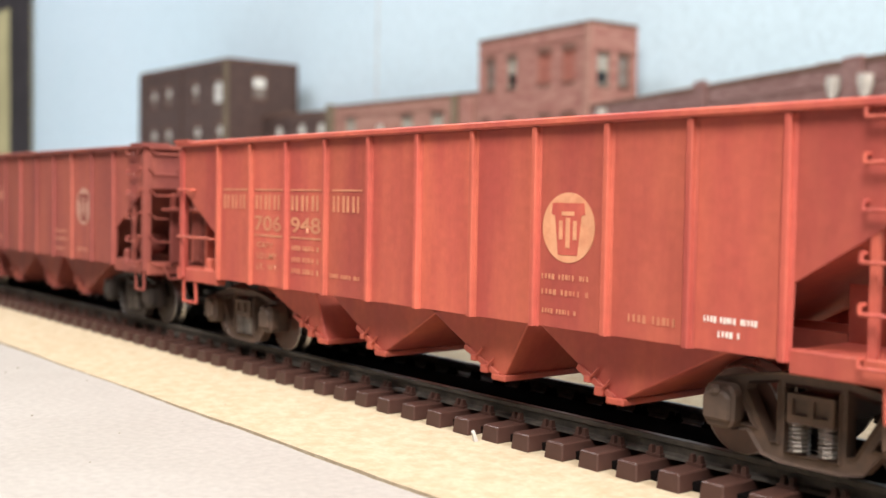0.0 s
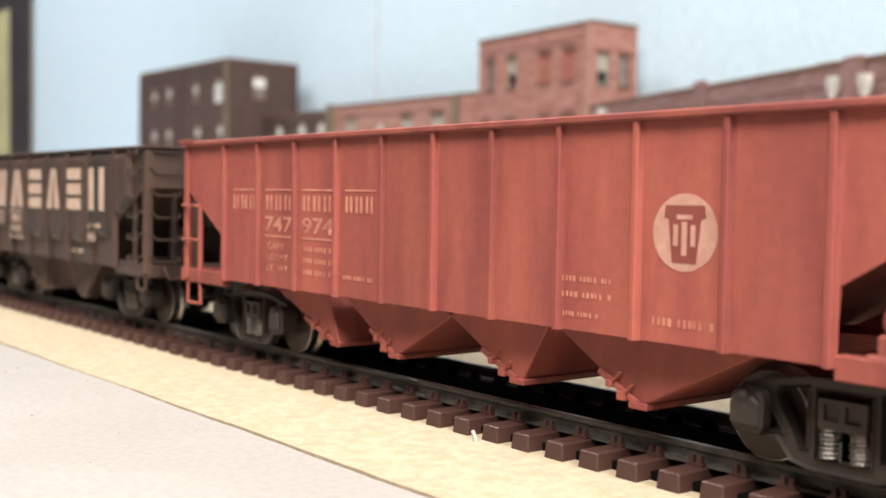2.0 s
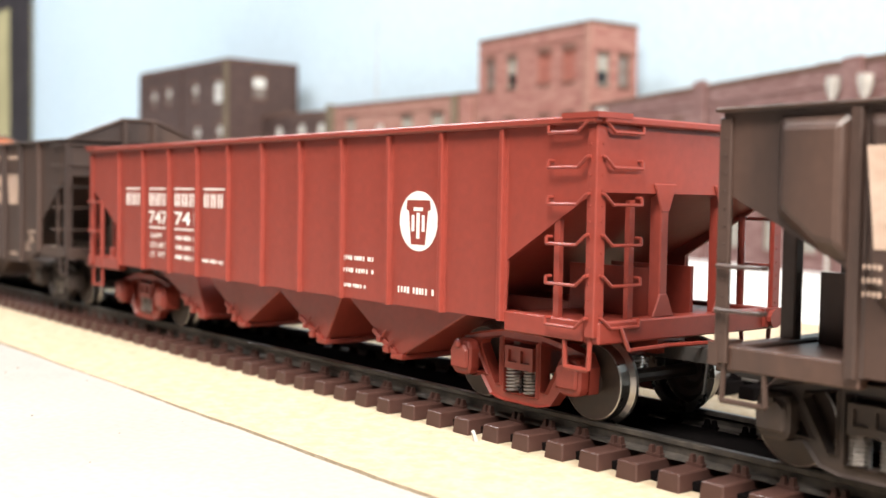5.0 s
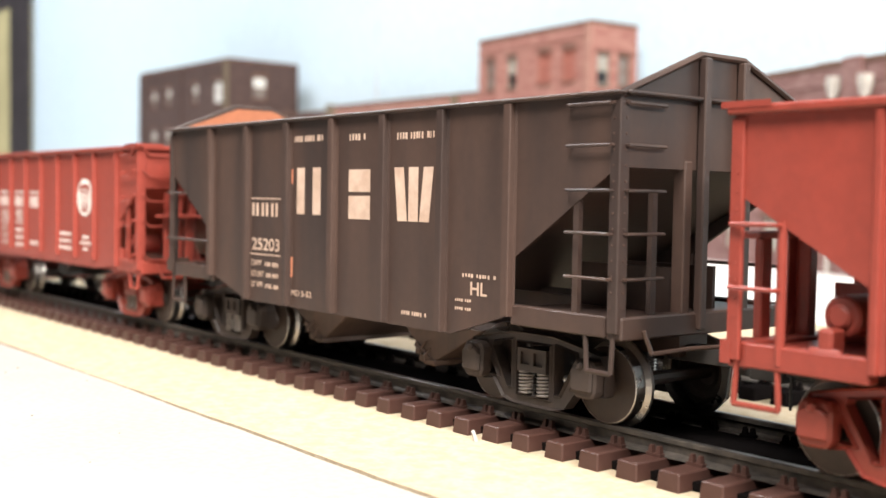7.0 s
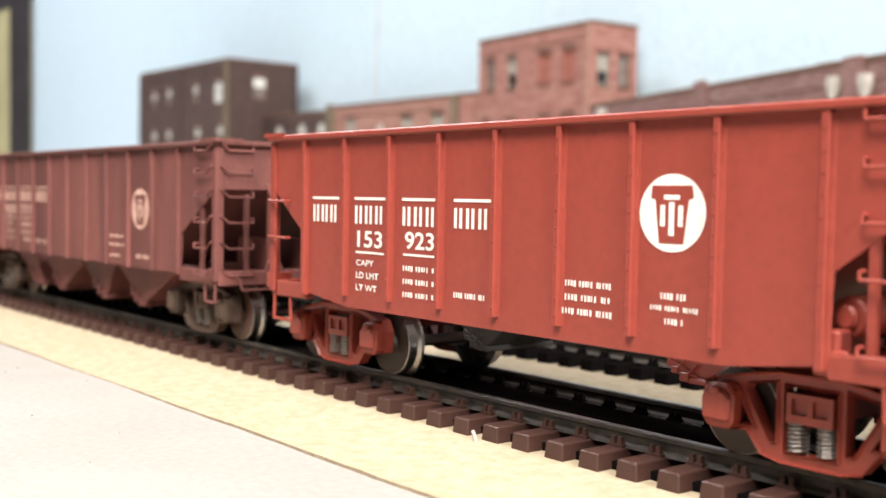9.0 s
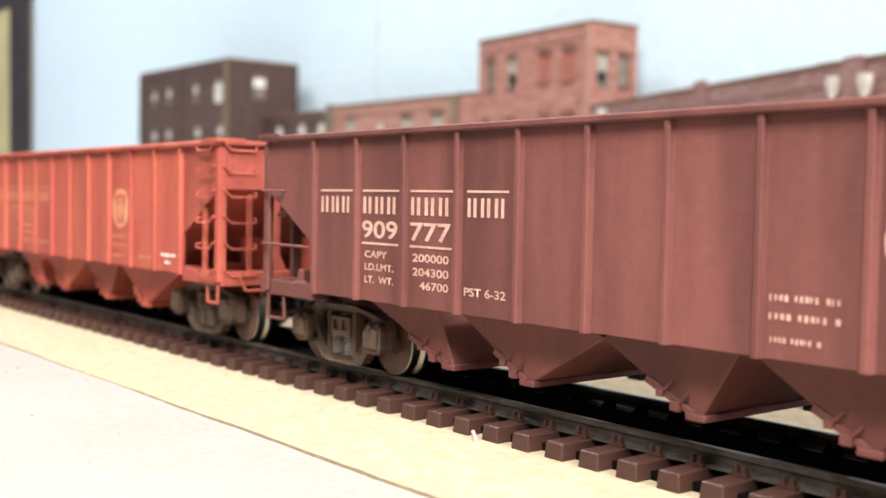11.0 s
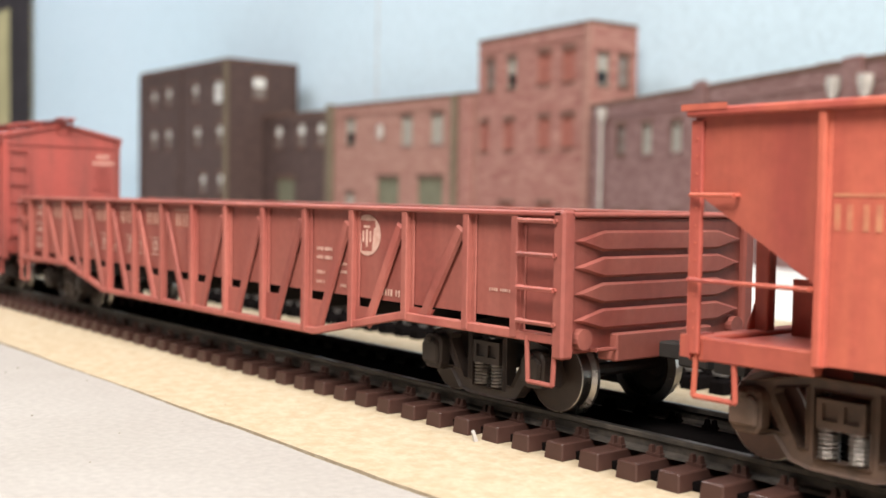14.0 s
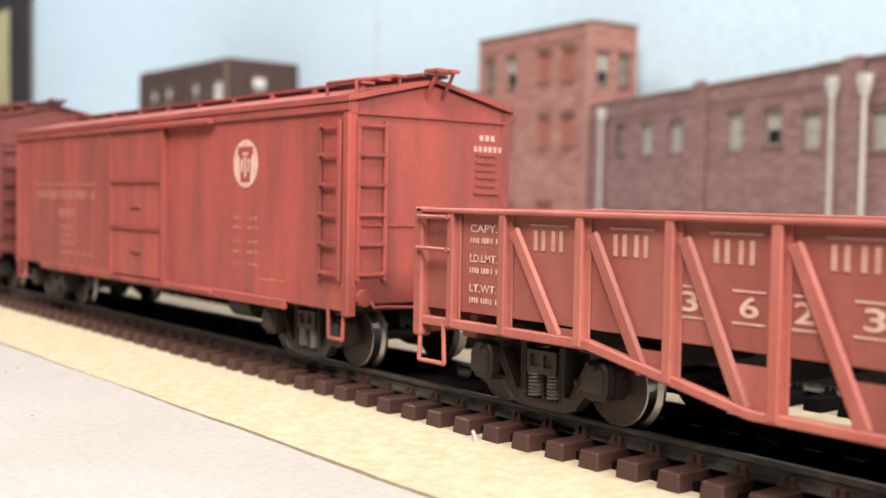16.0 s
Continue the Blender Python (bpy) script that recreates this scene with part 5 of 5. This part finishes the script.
    for z in (22.6, 21.0, 18.6, 16.8, 14.8):
        rows += text_row(40.0, 43.0, z, z + 0.7, 3, 0.2) + text_row(45.0, 48.6, z, z + 0.7, 4, 0.2)
    rows += text_row(49, 58, 12.6, 13.2, 7, 0.2)
    bars(rows, y, LETTER_DIM, car)
    bm = bmesh.new()
    for y0, y1, z0, z1 in [(6.6 + 1.2 * i, 7.3 + 1.2 * i, 36.3, 37.2) for i in range(3)] + [(5.4 + 1.05 * i, 6.0 + 1.05 * i, 34.5, 35.4) for i in range(6)]:
        box(bm, h + 0.02, h + 0.08, y0 + 3, y1 + 3, z0, z1)
    part("lettering_bar", bm, LETTER_GON, car)
    return car


def build_train():
    quad_hopper(-46.5, -191.5, "sun-faded orange-red open hopper car on grimy trucks", PAINT_A, LETTER_FADED, LETTER_FADED, ("706", "948"), GRIME_RUSTY, -1, 28.4, LETTER_ORANGE)
    quad_hopper(-208.2, -356.5, "dusty brown-red open hopper car with worn lettering", PAINT_B, LETTER_SALMON, LETTER_SALMON, ("747", "974"), GRIME, 1, 41.8, LETTER_PALE, True)
    offset_hopper(-375.0, -484.0)
    quad_hopper(-501.0, -650.5, "clean oxide red open hopper car with white lettering", PAINT_D, LETTER, LETTER, ("747", "741"), PAINT_D, -1, 42.2, None, True)
    peaked_hopper(-665.8, -778.7)
    short_hopper(-793.9, -905.3)
    quad_hopper(-925.0, -1070.0, "grimy maroon open hopper car with pale lettering", PAINT_G, LETTER_GON, LETTER_GON, ("909", "777"), GRIME_RUSTY, -1, 40.0, LETTER_GON)
    quad_hopper(-1086.7, -1230.3, "sun-bleached orange open hopper car with tan lettering", PAINT_H, LETTER_FADED, LETTER_FADED, ("677", "216"), GRIME_RUSTY, 0, 28.4, LETTER_ORANGE)
    gondola(-1249.0, -1439.3)
    boxcar(-1459.2, -1611.0, "weathered red steel boxcar with closed door", PAINT_J)
    boxcar(-1629.0, -1781.0, "red steel boxcar at the end of the train", PAINT_K, 5.4)


build_train()


# ---------------------------------------------------------------- tracks
def rail_profile(y, zt=0.0):
    return [(y - 1.05, zt - 2.2), (y + 1.05, zt - 2.2), (y + 0.9, zt - 1.9), (y + 0.25, zt - 1.65), (y + 0.25, zt - 0.8), (y + 0.52, zt - 0.62), (y + 0.52, zt - 0.12),
            (y + 0.4, zt - 0.03), (y - 0.4, zt - 0.03), (y - 0.52, zt - 0.12), (y - 0.52, zt - 0.62), (y - 0.25, zt - 0.8), (y - 0.25, zt - 1.65), (y - 0.9, zt - 1.9)]


def track(name, yc, tie_mat, label, x0, x1, near):
    tr = tagged(empty(name, 0, yc, 0, label, "track", "model tracks"), kind="structure")
    for s in (-1, 1):
        bm = bmesh.new()
        prism_x(bm, rail_profile(s * 8.77), x0, x1)
        rail = part("rail", bm, RAILMAT, tr, "blackened steel rail")
        part("rail_head", boxed(x0, x1, s * 8.77 - 0.36, s * 8.77 + 0.36, -0.028, 0.0), RAILTOP, rail)
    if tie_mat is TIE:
        # added black sheet: paints in the shade of the gaps between ties
        part("tie_web", boxed(x0, x1, -12.6, 12.6, -4.29, -3.3), TIE_SHADE_BLACK, tr, "black sheet standing in for the shade between the ties")
        # added black sheet over the tie tops: the train's shade inside the gauge
        part("gauge_infill", boxed(x0, x1, -7.0, 7.0, -3.0, -2.1), TIE_SHADE_BLACK, tr, "black sheet standing in for the shade between the rails")
    bm = bmesh.new()
    hull8(bm, [(-1.62, -15.0, -4.35), (1.62, -15.0, -4.35), (1.62, 15.0, -4.35), (-1.62, 15.0, -4.35)],
          [(-1.42, -14.8, -2.2), (1.42, -14.8, -2.2), (1.42, 14.8, -2.2), (-1.42, 14.8, -2.2)])
    tie = mesh_of("tie", bm, tie_mat, bevel=0.16)
    plates = []
    # the three inner rows are blackened, their shade put into the colour
    for rows, m in (((-10.02,), tie_mat), ((-7.52, 7.52, 10.02), TIE_SHADE_BLACK)):
        bm = bmesh.new()
        for y in rows:
            box(bm, -1.1, 1.1, y - 0.45, y + 0.45, -2.25, -1.85)
            for x in (-0.55, 0.55):
                hull8(bm, [(x - 0.34, y - 0.38, -1.9), (x + 0.34, y - 0.38, -1.9), (x + 0.34, y + 0.38, -1.9), (x - 0.34, y + 0.38, -1.9)],
                      [(x - 0.2, y - 0.2, -1.0), (x + 0.2, y - 0.2, -1.0), (x + 0.2, y + 0.3, -1.0), (x - 0.2, y + 0.3, -1.0)])
        plates.append(mesh_of("tie_plate", bm, m))
    spacing, offset = 5.852, near
    k0, k1 = int((x0 - offset) // spacing) + 1, int((x1 - offset) // spacing)
    for k in range(k0, k1 + 1):
        x = offset + k * spacing
        piece("tie", tie, tr, x, random.uniform(-0.12, 0.12), 0)
        for me in plates:
            piece("tie_plate", me, tr, x, 0, 0)
    return tr


near_track = track("track", 0, TIE, "near track with glossy brown plastic ties and blackened rails", -700, 80, -128.385 - 1.42)
bm = bmesh.new()
for a, b in ((-30.2, -25.0), (-24.6, -19.4)):
    box(bm, a, b, -10.1, -9.1, -2.0, -0.7)
    rod(bm, ((a + b) / 2 - 1.2, -10.4, -1.4), ((a + b) / 2 - 1.2, -10.0, -1.4), 0.4, 8)
    rod(bm, ((a + b) / 2 + 1.2, -10.4, -1.4), ((a + b) / 2 + 1.2, -10.0, -1.4), 0.4, 8)
part("rail_joiner", bm, material("nickel_joiner", (0.45, 0.40, 0.32), 0.4, metal=0.8, blotch=300), near_track, "nickel rail joiner")
bm = bmesh.new()
hull8(bm, [(-107.9, -16.3, -4.32), (-107.3, -16.5, -4.32), (-107.3, -15.9, -4.32), (-107.9, -15.9, -4.32)], [(-108.2, -16.4, -3.1), (-107.8, -16.5, -3.2), (-107.8, -16.1, -3.0), (-108.2, -16.1, -2.9)])
tagged(part("wood_splinter", bm, PIPE), "small pale splinter lying beside the ties", "splinter")
bm = bmesh.new()
rnd = random.Random(11)
for k in range(34):
    x, y, r = rnd.uniform(-330, -40), rnd.uniform(-80, -17), rnd.uniform(0.06, 0.2)
    z = -4.3 if y > -36.5 else -4.45
    hull8(bm, [(x - r, y - r, z), (x + r, y - r * 0.7, z), (x + r * 0.8, y + r, z), (x - r, y + r * 0.6, z)],
          [(x - r * 0.5, y - r * 0.4, z + r), (x + r * 0.6, y - r * 0.3, z + r * 0.8), (x + r * 0.3, y + r * 0.5, z + r), (x - r * 0.4, y + r * 0.3, z + r * 0.7)])
tagged(part("crumbs", bm, TRIM_OCHRE), "scattered tan crumbs on the boards", "debris", kind="stuff")
far_track = track("track", 54, TIE_SHADE_BLACK, "far track with black ties on the cream roadbed", -900, 300, -1.0)


# ---------------------------------------------------------------- movement
def rolled(t):
    """Distance in mm that the train has gone at t seconds."""
    k = min(int(t * 2), len(ROLLED) - 2)
    return ROLLED[k] + (ROLLED[k + 1] - ROLLED[k]) * (t * 2 - k)


def motions():
    for car, x in CARS:
        walk(car, [(k / 2, pose((x + d) * MM, 0, 0)) for k, d in enumerate(ROLLED)])
    turns = [(k / 15, math.degrees(rolled(k / 15) / 4.8)) for k in range(241)]
    for wheels, x in WHEELSETS:
        walk(wheels, [(t, pose(x * MM, 0, 4.8 * MM, 0, a % 360, 0)) for t, a in turns])


motions()
